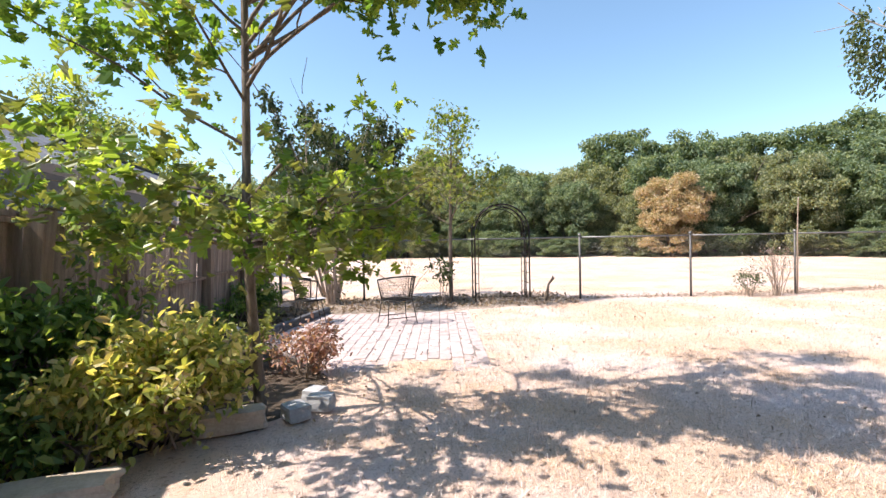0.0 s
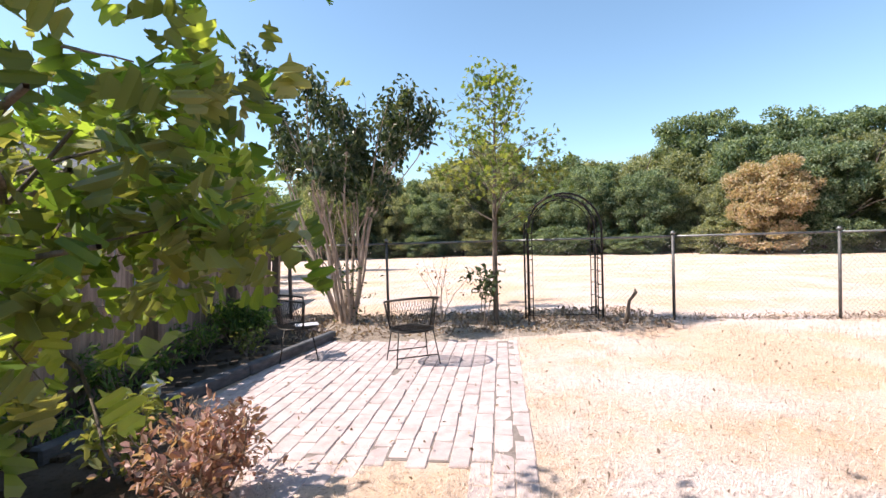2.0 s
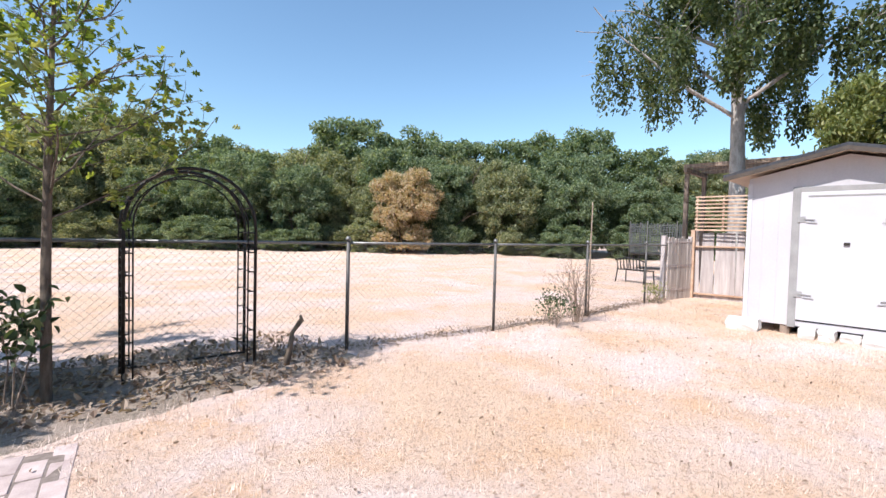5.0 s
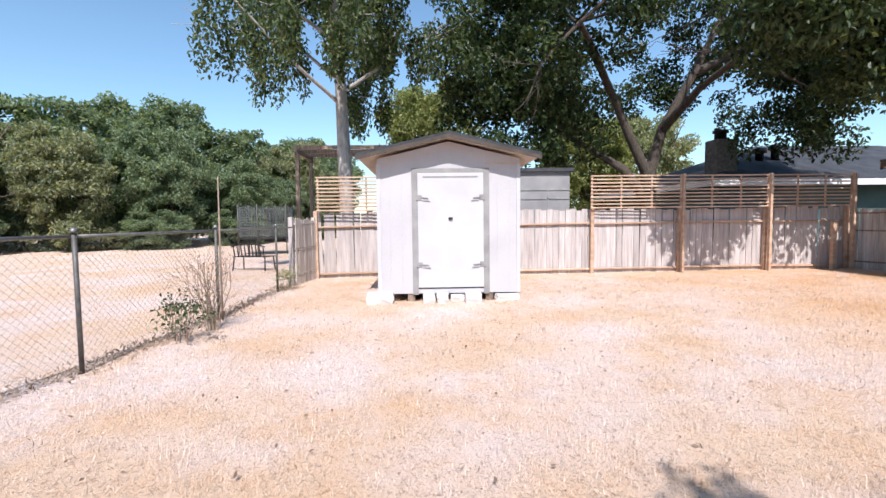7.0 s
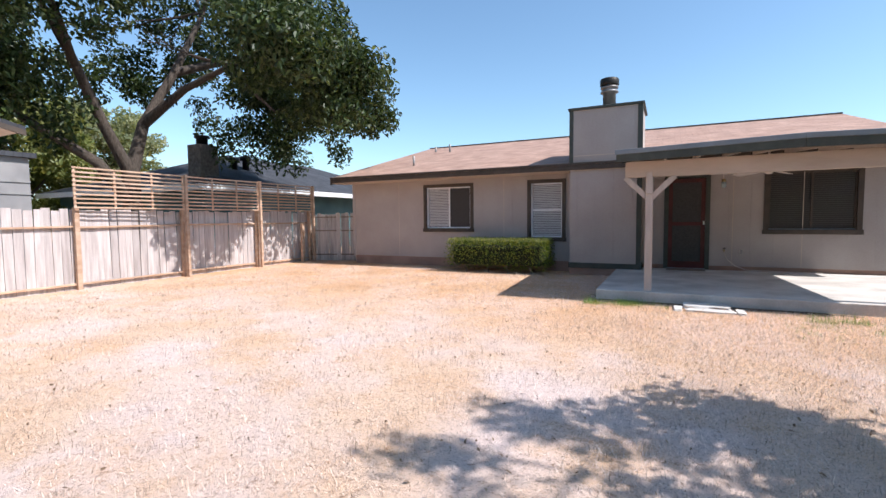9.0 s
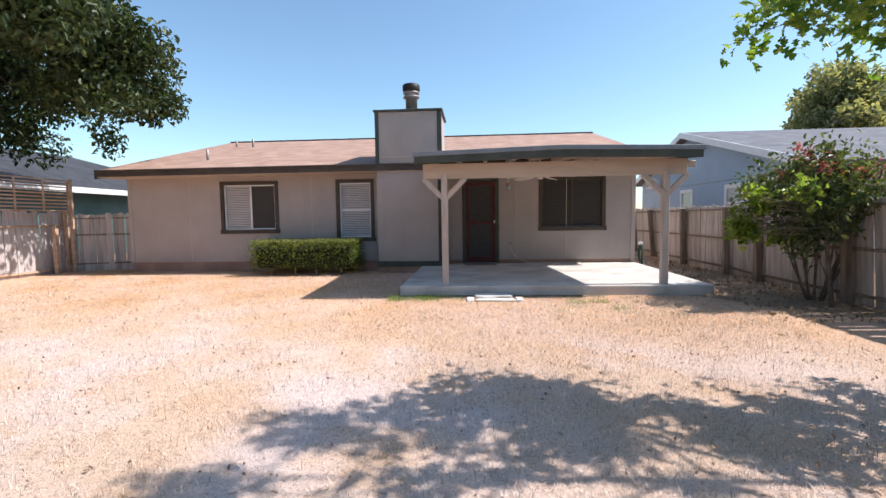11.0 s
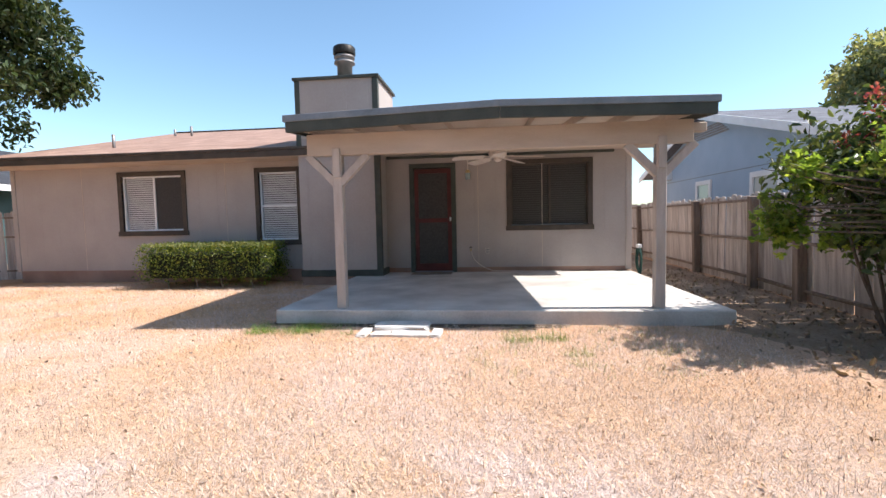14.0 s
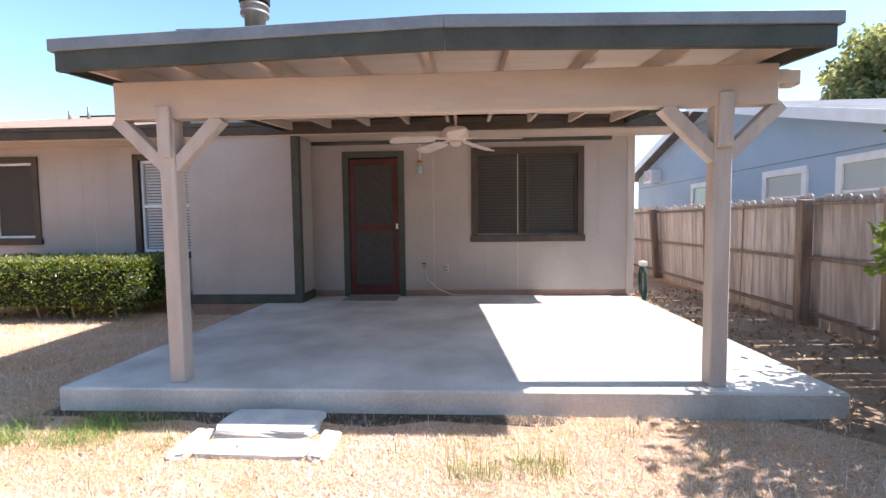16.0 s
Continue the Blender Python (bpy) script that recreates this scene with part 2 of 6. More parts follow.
BLACKM = material("black_wrought_iron", (0.018, 0.017, 0.016), (0.05, 0.045, 0.04), 20, 0.5, 0.6, 0.3, 150)
GALV = material("galvanised_steel", (0.16, 0.16, 0.155), (0.28, 0.28, 0.27), 15, 0.5, 0.7, 0.15, 120)
GALVDARK = material("weathered_galvanised_post", (0.075, 0.072, 0.068), (0.15, 0.145, 0.14), 15, 0.6, 0.5, 0.2, 120)
WHITEP = siding_material("white_painted_siding", (0.43, 0.415, 0.435), (0.50, 0.485, 0.505), 0.2032)
WHITED = material("white_painted_door", (0.46, 0.45, 0.475), (0.53, 0.52, 0.545), 2, 0.6, 0, 0.12, 60)
GREYTRIM = material("grey_painted_trim", (0.22, 0.215, 0.215), (0.31, 0.305, 0.30), 4, 0.65, 0, 0.2, 70)
WHITETRIM = material("white_window_vinyl", (0.72, 0.72, 0.72), (0.82, 0.82, 0.82), 4, 0.45, 0, 0.05, 50)
BLIND = material("white_blind_slat", (0.45, 0.45, 0.46), (0.54, 0.54, 0.54), 4, 0.5, 0, 0.05, 50)
SCREEN = material("dark_insect_screen", (0.035, 0.032, 0.03), (0.06, 0.055, 0.052), 30, 0.55, 0, 0.15, 400)
PANE = glass_material("dark_window_glass", (0.045, 0.042, 0.04), 0.04)
PANEPALE = glass_material("pale_window_glass", (0.35, 0.42, 0.42), 0.05)
REDDOOR = material("dark_red_door_paint", (0.06, 0.012, 0.010), (0.10, 0.021, 0.018), 4, 0.45, 0, 0.1, 50)
BLUE = siding_material("blue_grey_siding", (0.32, 0.43, 0.545), (0.375, 0.485, 0.60), 0.61)
# darker version of BLUE: the shade under a deep eave is in the colour
BLUESHADED = siding_material("shaded_blue_siding", (0.17, 0.215, 0.27), (0.21, 0.26, 0.315), 0.3)
TEAL = siding_material("teal_siding", (0.05, 0.11, 0.12), (0.075, 0.15, 0.16), 0.2)
BRICKD = material("dark_brick_chimney", (0.10, 0.085, 0.075), (0.20, 0.175, 0.155), 10, 0.9, 0, 0.4, 60)
FLUE = material("weathered_flue_pipe", (0.20, 0.19, 0.185), (0.32, 0.30, 0.29), 5, 0.5, 0.5, 0.15, 60)
FANW = material("aged_white_fan_paint", (0.62, 0.53, 0.46), (0.74, 0.65, 0.58), 6, 0.5, 0, 0.05, 60)
BRASS = material("brass", (0.45, 0.33, 0.16), (0.6, 0.45, 0.24), 10, 0.35, 0.9, 0.05, 60)
HOSE = material("green_hose_rubber", (0.02, 0.06, 0.05), (0.04, 0.10, 0.08), 8, 0.5, 0, 0.1, 60)
STONE = material("tan_limestone", (0.36, 0.29, 0.22), (0.55, 0.46, 0.37), 6, 0.9, 0, 0.7, 60)
STONEGREY = material("grey_broken_concrete", (0.27, 0.27, 0.275), (0.44, 0.44, 0.445), 6, 0.9, 0, 0.6, 60)
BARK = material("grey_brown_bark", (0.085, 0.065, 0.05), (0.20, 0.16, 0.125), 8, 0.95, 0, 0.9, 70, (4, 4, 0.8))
# BARK at about half its tone; shade below the crown is in the colour
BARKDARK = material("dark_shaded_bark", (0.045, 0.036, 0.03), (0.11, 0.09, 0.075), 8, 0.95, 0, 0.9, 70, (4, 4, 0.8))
BARKPALE = material("smooth_tan_bark", (0.30, 0.22, 0.17), (0.50, 0.40, 0.33), 7, 0.8, 0, 0.4, 50, (3, 3, 0.5))
BARKBIRCH = material("pale_grey_bark", (0.24, 0.22, 0.205), (0.44, 0.41, 0.38), 5, 0.9, 0, 0.7, 50, (3, 3, 1))
TWIG = material("dry_twig", (0.20, 0.145, 0.11), (0.36, 0.28, 0.22), 12, 0.9, 0, 0.4, 90)
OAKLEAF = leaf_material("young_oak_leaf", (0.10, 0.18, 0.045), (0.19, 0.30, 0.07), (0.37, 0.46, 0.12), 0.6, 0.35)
# darker copy of OAKLEAF, with crown shade put into the leaf colour
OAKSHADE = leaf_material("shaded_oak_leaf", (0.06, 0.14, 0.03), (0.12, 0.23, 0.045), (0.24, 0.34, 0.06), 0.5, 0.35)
CRAPELEAF = leaf_material("crape_leaf", (0.032, 0.054, 0.028), (0.06, 0.09, 0.045), (0.15, 0.175, 0.11), 0.35, 0.35)
SAPLEAF = leaf_material("sapling_leaf", (0.08, 0.13, 0.035), (0.16, 0.24, 0.06), (0.32, 0.37, 0.10), 0.5)
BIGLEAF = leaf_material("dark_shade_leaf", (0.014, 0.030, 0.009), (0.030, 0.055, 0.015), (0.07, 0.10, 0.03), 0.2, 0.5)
ELMLEAF = leaf_material("elm_leaf", (0.04, 0.065, 0.028), (0.075, 0.11, 0.045), (0.155, 0.19, 0.09), 0.4)
# both woodland leaf colours are paler and bluer, with distance haze mixed in
WOODLEAF = leaf_material("hazed_woodland_leaf", (0.08, 0.13, 0.08), (0.16, 0.22, 0.14), (0.31, 0.37, 0.26), 0.45, 0.6)
WOODLEAFB = leaf_material("hazed_grey_green_leaf", (0.12, 0.155, 0.10), (0.225, 0.26, 0.165), (0.38, 0.39, 0.27), 0.48, 0.6)
PALELEAF = leaf_material("yellow_green_leaf", (0.12, 0.16, 0.055), (0.20, 0.235, 0.085), (0.30, 0.31, 0.13), 0.4)
RUSTLEAF = leaf_material("turning_leaf", (0.30, 0.27, 0.14), (0.44, 0.36, 0.25), (0.54, 0.42, 0.34), 0.35, 0.6)
DEADLEAF = leaf_material("withered_red_leaf", (0.24, 0.12, 0.11), (0.40, 0.24, 0.21), (0.58, 0.43, 0.38), 0.3, 0.7)
LITTERLEAF = leaf_material("dry_litter_leaf", (0.16, 0.11, 0.085), (0.28, 0.21, 0.165), (0.42, 0.34, 0.28), 0.2, 0.7)
BUSHLEAF = leaf_material("yellowing_shrub_leaf", (0.15, 0.21, 0.06), (0.36, 0.40, 0.14), (0.66, 0.58, 0.32), 0.5)
DARKLEAF = leaf_material("deep_green_shrub_leaf", (0.05, 0.11, 0.035), (0.11, 0.20, 0.06), (0.22, 0.32, 0.11), 0.45)
HEDGELEAF = leaf_material("boxwood_leaf", (0.03, 0.06, 0.012), (0.10, 0.15, 0.025), (0.33, 0.35, 0.07), 0.4, 0.4)
AIRYLEAF = leaf_material("feathery_pale_leaf", (0.12, 0.17, 0.08), (0.21, 0.27, 0.13), (0.34, 0.38, 0.22), 0.5, 0.5)
PINK = leaf_material("pink_flower", (0.26, 0.035, 0.06), (0.38, 0.08, 0.12), (0.5, 0.2, 0.23), 0.3, 0.6)


# ---- building blocks ----
def thing(name, at=(0, 0, 0), turn=0.0, label="", category="", group="", kind=""):
    ob = new(name)
    ob.empty_display_size = 0.1
    ob.matrix_world = pose(*at, 0, 0, turn)
    return tagged(ob, label, category, group, kind)


def mesh_of(bm, name, mat):
    me = bpy.data.meshes.new(name)
    bm.normal_update()
    bm.to_mesh(me)
    bm.free()
    me.materials.append(mat)
    return me


def part(name, bm, mat, parent=None, label=""):
    ob = new(name, mesh_of(bm, name, mat))
    ob.parent = parent
    return tagged(ob, label)


def single(name, bm, mat, label, category, group="", kind="", at=(0, 0, 0), turn=0.0):
    ob = part(name, bm, mat)
    ob.matrix_world = pose(*at, 0, 0, turn)
    return tagged(ob, label, category, group, kind)


def piece(name, me, parent, m):
    ob = new(name, me)
    ob.parent = parent
    ob.matrix_basis = m
    return ob


def block(bm, x0, x1, y0, y1, z0, z1, bevel=0.0, m=None):
    """A box between two corners, with a small chamfer on its edges."""
    r = bmesh.ops.create_cube(bm, size=1.0)
    vs = r["verts"]
    for v in vs:
        v.co = Vector(((x0 + x1) / 2 + v.co.x * (x1 - x0), (y0 + y1) / 2 + v.co.y * (y1 - y0), (z0 + z1) / 2 + v.co.z * (z1 - z0)))
    if m is not None:
        for v in vs:
            v.co = m @ v.co
    if bevel:
        bmesh.ops.bevel(bm, geom=list({e for v in vs for e in v.link_edges}), offset=bevel, segments=1, affect="EDGES")
    return bm


def box(x0, x1, y0, y1, z0, z1, bevel=0.0, m=None):
    return block(bmesh.new(), x0, x1, y0, y1, z0, z1, bevel, m)


def stick(bm, a, b, w, d, bevel=0.0, up=(0, 0, 1)):
    """A squared timber from a to b, w across and d deep."""
    a, b = Vector(a), Vector(b)
    z = (b - a).normalized()
    x = Vector(up).cross(z)
    x = x.normalized() if x.length > 1e-4 else Vector((1, 0, 0))
    y = z.cross(x)
    m = Matrix((x, y, z)).transposed().to_4x4()
    m.translation = a
    return block(bm, -w / 2, w / 2, -d / 2, d / 2, 0, (b - a).length, bevel, m)


def rod(bm, pts, radii, sides=6, cap=True):
    """A tube through the points, with a radius for each."""
    pts = [Vector(p) for p in pts]
    if not hasattr(radii, "__len__"):
        radii = [radii] * len(pts)
    rings = []
    ref = Vector((0.31, 0.57, 0.76))
    for i, p in enumerate(pts):
        d = (pts[min(i + 1, len(pts) - 1)] - pts[max(i - 1, 0)]).normalized()
        u = d.cross(ref)
        if u.length < 0.05:
            u = d.cross(Vector((1, 0, 0)))
        u.normalize()
        w = d.cross(u)
        rings.append([bm.verts.new(p + radii[i] * (math.cos(a) * u + math.sin(a) * w)) for a in (2 * math.pi * k / sides for k in range(sides))])
    for r, s in zip(rings, rings[1:]):
        for k in range(sides):
            f = bm.faces.new((r[k], r[(k + 1) % sides], s[(k + 1) % sides], s[k]))
            f.smooth = True
    if cap:
        bm.faces.new(rings[0][::-1])
        bm.faces.new(rings[-1])
    return bm


def lathe(bm, profile, at=(0, 0, 0), sides=20):
    """A turned body: (radius, height) pairs round an upright axis."""
    rings = [[bm.verts.new((at[0] + r * math.cos(2 * math.pi * k / sides), at[1] + r * math.sin(2 * math.pi * k / sides), at[2] + h)) for k in range(sides)] for r, h in profile]
    for r, s in zip(rings, rings[1:]):
        for k in range(sides):
            bm.faces.new((r[k], r[(k + 1) % sides], s[(k + 1) % sides], s[k])).smooth = True
    bm.faces.new(rings[0][::-1])
    bm.faces.new(rings[-1])
    return bm


def rough_block(seed, sx, sy, sz):
    """A worn stone or lump of concrete."""
    bm = bmesh.new()
    bmesh.ops.create_cube(bm, size=1.0)
    bmesh.ops.subdivide_edges(bm, edges=bm.edges[:], cuts=3, use_grid_fill=True)
    for v in bm.verts:
        p = v.co.copy()
        k = 1 - 0.22 * max(0, p.length - 0.55)
        n = noise.noise_vector(p * 2.3 + Vector((seed * 7.1, 0, 0))) * 0.09
        v.co = Vector(((p.x * k + n.x) * sx, (p.y * k + n.y) * sy, (p.z * k + n.z * 0.6 + 0.47) * sz))
    return bm


HALF = [(0.012, 0.0), (0.05, 0.15), (0.23, 0.17), (0.26, 0.27), (0.10, 0.35), (0.35, 0.45), (0.39, 0.59), (0.13, 0.62), (0.24, 0.79), (0.17, 0.90), (0.05, 0.84), (0.012, 1.0)]
LOBED = ([(x * k, y) for k in (1, -1) for x, y in HALF], [(i, i + 1, i + 13, i + 12) for i in range(11)])
OVAL = ([(0, 0), (0.24, 0.3), (0.22, 0.68), (0, 1.0), (-0.22, 0.68), (-0.24, 0.3)], [(0, 1, 2, 3), (0, 3, 4, 5)])
SLIM = ([(0, 0), (0.14, 0.45), (0, 1.0), (-0.14, 0.45)], [(0, 1, 2), (0, 2, 3)])
SPRAY = ([(0, 0), (0.32, 0.22), (0.10, 0.42), (0.40, 0.66), (0.08, 0.72), (0.02, 1.0), (-0.16, 0.70), (-0.40, 0.60), (-0.12, 0.40), (-0.34, 0.24)],
         [(0, 1, 2), (2, 3, 4), (4, 5, 6), (6, 7, 8), (8, 9, 0), (0, 2, 8), (2, 4, 6, 8)])


def foliage(name, pts, size, shape, mat, rng, droop=0.3, spread=0.35, face=None):
    """Many small leaves, each its own folded blade, at the points given."""
    pts = np.asarray(pts, float)
    n = len(pts)
    out, faces = np.array(shape[0], float), shape[1]
    d = rng.normal(size=(n, 3))
    d[:, 2] -= droop
    if face is not None:
        d += face
    d /= np.linalg.norm(d, axis=1)[:, None]
    up = rng.normal(size=(n, 3)) * 0.6 + (0, 0, 1)
    s = np.cross(d, up)
    s /= np.linalg.norm(s, axis=1)[:, None] + 1e-9
    w = np.cross(s, d)
    k = size * rng.uniform(1 - spread, 1 + spread, n)
    x, y = out[:, 0], out[:, 1]
    lift = np.abs(x) * 0.45 - 0.28 * (y - 0.4) ** 2
    co = pts[:, None] + k[:, None, None] * (x[None, :, None] * s[:, None] + y[None, :, None] * d[:, None] + lift[None, :, None] * w[:, None])
    m = len(out)
    me = bpy.data.meshes.new(name)
    me.from_pydata(co.reshape(-1, 3).tolist(), [], [tuple(i * m + v for v in f) for i in range(n) for f in faces])
    me.materials.append(mat)
    return me


def grown(rng, start, heading, length, radius, depth, fork=3, wild=0.5, rise=0.15, keep=0.68, taper=0.6, steps=5):
    """Limbs of a tree as (points, radii), each forking into smaller ones; and the twig points that bear leaves."""
    limbs, tips = [], []

    def grow(p, h, ln, r, d):
        pts, rad = [p.copy()], [r]
        q, hh = p.copy(), h.copy()
        for i in range(steps):
            hh = (hh + np.array([rng.normal() * 0.12 * wild, rng.normal() * 0.12 * wild, rise * 0.25 + rng.normal() * 0.08 * wild]))
            hh /= np.linalg.norm(hh)
            q = q + hh * ln / steps
            pts.append(q.copy())
            rad.append(r * (1 - (1 - taper) * (i + 1) / steps))
        limbs.append((pts, rad))
        if d <= 1:
            tips.extend(pts[1:])
        if d == 0:
            return
        for i in range(fork):
            at = pts[-1] if i == 0 else pts[rng.integers(max(1, steps // 2), steps + 1)]
            side = rng.normal(size=3)
            side -= hh * (side @ hh)
            side /= np.linalg.norm(side) + 1e-9
            nh = hh * (1.0 if i == 0 else 0.75) + side * wild * (0.5 if i == 0 else 1.1) + np.array([0, 0, rise])
            grow(at.copy(), nh / np.linalg.norm(nh), ln * keep * rng.uniform(0.8, 1.15), rad[-1] * (0.95 if i == 0 else 0.72), d - 1)

    grow(np.array(start, float), np.array(heading, float) / np.linalg.norm(heading), length, radius, depth)
    return limbs, np.array(tips)


def limb_mesh(limbs, sides=6):
    bm = bmesh.new()
    for pts, rad in limbs:
        rod(bm, pts, rad, sides if rad[0] > 0.03 else 4, cap=False)
    return bm


def around(tips, count, r, rng):
    """Leaf places scattered about the twigs."""
    tips = np.asarray(tips)
    return tips[rng.integers(0, len(tips), count)] + rng.normal(size=(count, 3)) * r


def in_crown(rng, count, lobes):
    """Leaf places in the shells of overlapping lobes (x, y, z, rx, ry, rz)."""
    lobes = np.array(lobes, float)
    w = lobes[:, 3] * lobes[:, 4]
    i = rng.choice(len(lobes), count, p=w / w.sum())
    v = rng.normal(size=(count, 3))
    v /= np.linalg.norm(v, axis=1)[:, None]
    return lobes[i, :3] + v * lobes[i, 3:] * (rng.uniform(0, 1, count) ** 0.35)[:, None]


def plant(name, label, category, at, limbs, bark, leaves, turn=0.0, group="", size=1.0):
    """A tree or shrub: a trunk with its limbs, and a crown of leaves (leaf meshes)."""
    ob = thing(name, at, turn, label, category, group)
    if limbs:
        part("trunk", limb_mesh(limbs), bark, ob)
    for nm, me in leaves:
        c = new(nm, me)
        c.parent = ob
        tagged(c, kind="stuff")
    return ob


# ---- ground ----
def sheet(xs, ys, height):
    bm = bmesh.new()
    g = [[bm.verts.new((x, y, height(x, y))) for x in xs] for y in ys]
    for r, s in zip(g, g[1:]):
        for k in range(len(xs) - 1):
            bm.faces.new((r[k], r[k + 1], s[k + 1], s[k])).smooth = True
    return bm


def lie(x, y):
    near = max(0.0, 1 - (abs(x - 5) + abs(y - 2)) / 40)
    return 0.012 * near * noise.noise(Vector((x * 0.8, y * 0.8, 0)))


LINE = [-900, -300, -120, -60, -35, -22] + [round(-15 + 0.5 * i, 2) for i in range(81)] + [30, 40, 60, 90, 150, 400, 900]
single("ground", sheet(LINE, LINE, lie), GRASS, "sunburnt straw-coloured lawn and open field", "ground", kind="structure")


def blob_sheet(outline, z, seed):
    """A low spread of soil or litter with a ragged edge."""
    bm = bmesh.new()
    c = Vector((sum(p[0] for p in outline) / len(outline), sum(p[1] for p in outline) / len(outline), z + 0.008))
    ring = []
    for i, p in enumerate(outline):
        q = outline[(i + 1) % len(outline)]
        for k in range(8):
            f = k / 8
            x, y = p[0] + (q[0] - p[0]) * f, p[1] + (q[1] - p[1]) * f
            n = noise.noise_vector(Vector((x * 2.5, y * 2.5, seed)))
            ring.append(bm.verts.new((x + n.x * 0.16, y + n.y * 0.16, -0.012)))
    mid = [bm.verts.new(Vector((c.x + (v.co.x - c.x) * 0.86, c.y + (v.co.y - c.y) * 0.86, z + 0.008))) for v in ring]
    n = len(ring)
    for k in range(n):
        bm.faces.new((ring[k], ring[(k + 1) % n], mid[(k + 1) % n], mid[k])).smooth = True
    bm.faces.new(mid)
    return bm


single("soil_bed", blob_sheet([(-1.95, 2.2), (-0.5, 3.35), (0.25, 3.75), (0.3, 4.5), (-0.15, 5.2), (-0.75, 6.1), (-0.9, 6.5), (-0.2, 8.6), (-0.05, 9.3), (-1.75, 10.9), (-2.0, 7)], 0.006, 3), SOIL, "dark bare garden soil along the wooden fence", "soil", kind="structure")
single("leaf_litter", blob_sheet([(-0.2, 8.45), (1.4, 8.2), (2.5, 8.3), (5.2, 8.75), (5.0, 9.6), (2, 10.4), (-1.0, 10.9)], 0.009, 5), LITTER, "dry fallen leaves under the small trees", "litter", kind="structure")
single("slab_edge_strip", blob_sheet([(1.1, -1.62), (1.15, -1.5), (2.2, -1.44), (3.2, -1.47), (4.4, -1.42), (4.95, -1.5), (5.0, -2.2), (4.7, -1.62)], 0.004, 9), SOIL, "dark ground strip along the slab edge", "soil", kind="structure")
single("dirt_strip", blob_sheet([(-2.1, -12), (-0.6, -12), (-0.55, -2.2), (0.3, -1.55), (-0.3, -0.9), (-1.9, 0.8), (-2.0, -4)], 0.004, 8), BARE, "reddish bare dirt between house and fence", "soil", kind="structure")


def blades(name, x0, x1, y0, y1, count, size, mat, label, seed, flat=0.25, patchy=0.0, feather=0.0):
    rng = np.random.default_rng(seed)
    p = np.stack([rng.uniform(x0, x1, count), rng.uniform(y0, y1, count)], 1)
    if patchy:
        g = np.sin(p[:, 0] * 7.1 + 2.2 * np.sin(p[:, 1] * 3.3) + seed) * np.sin(p[:, 1] * 6.3 + 1.9 * np.sin(p[:, 0] * 2.7) + seed * 2) + rng.normal(size=count) * 0.45
        p = p[g > patchy]
    if feather:
        d = np.min(np.stack([p[:, 0] - x0, x1 - p[:, 0], p[:, 1] - y0, y1 - p[:, 1]]), 0)
        w = 0.6 * np.sin(p[:, 0] * 1.9 + p[:, 1]) + 0.5 * np.sin(p[:, 1] * 2.3 - p[:, 0] * 1.1)
        p = p[(d + w * feather * 0.6) / feather > rng.uniform(0, 1, len(p)) + 0.15]
    q = p - (0.88, 6.85)
    c, s = math.cos(radians(10.5)), math.sin(radians(10.5))
    lx, ly = q[:, 0] * c - q[:, 1] * s, q[:, 0] * s + q[:, 1] * c
    paved = (lx < 1.2 + 0.05 * np.sin(ly * 9)) & (lx > -1.5) & (ly > -1.75 + 0.15 * np.sin(lx * 8) + rng.normal(size=len(p)) * 0.12) & (ly < 1.5)
    bed = (p[:, 0] < np.interp(p[:, 1], [3.3, 4.9, 6.2, 9], [0.1, 0.0, -0.7, 0.1])) & (p[:, 1] > 3.3) & (p[:, 1] < 9)
    p = p[~(paved | bed)]
    n = len(p)
    a = rng.uniform(0, 2 * np.pi, n)
    ln = size * rng.uniform(0.5, 1.5, n)
    e = rng.uniform(0.02, flat, n)
    base = np.c_[p, np.full(n, 0.004)]
    side = np.c_[-np.sin(a), np.cos(a), np.zeros(n)] * 0.0017
    tip = base + np.c_[np.cos(a) * ln * (1 - e * 0.6), np.sin(a) * ln * (1 - e * 0.6), ln * e + 0.004]
    co = np.stack([base - side, base + side, tip], 1).reshape(-1, 3)
    me = bpy.data.meshes.new(name)
    me.from_pydata(co.tolist(), [], [(3 * i, 3 * i + 1, 3 * i + 2) for i in range(n)])
    me.materials.append(mat)
    return tagged(new(name, me), label, "grass", kind="stuff")


blades("dry_grass", -0.3, 14.0, -5.0, 8.8, 330000, 0.048, STRAW, "flattened dead straw-coloured grass blades", 1, 0.65, -0.35)
blades("dry_grass", -0.2, 5.0, -1.5, 5.2, 80000, 0.046, STRAW, "flattened dead straw-coloured grass blades", 2, 0.65, 0.0, 1.0)
blades("straw_tufts", -0.3, 13.5, -4.6, 8.6, 260000, 0.05, STRAW, "short upright tufts of dead straw grass", 11, 1.5, 0.55)
blades("brown_tufts", -0.3, 13.5, -4.6, 8.6, 200000, 0.045, DUNBLADE, "dull brown tufts in the dead lawn", 12, 1.2, 0.95)
blades("dry_grass", -6, 26, 9.0, 24, 150000, 0.085, STRAW, "dead field grass beyond the wire fence", 3)
blades("dry_grass", -1.4, 6.4, -2.4, 2.4, 120000, 0.042, STRAWRUST, "rust-coloured dead grass by the patio", 7, 0.55, 0.0, 1.1)
blades("dry_grass", 3.8, 13.5, -6.2, -0.6, 70000, 0.042, STRAWRUST, "rust-coloured dead grass along the house", 8, 0.6, 0.0, 1.2)
rng = np.random.default_rng(90)
n = 2000
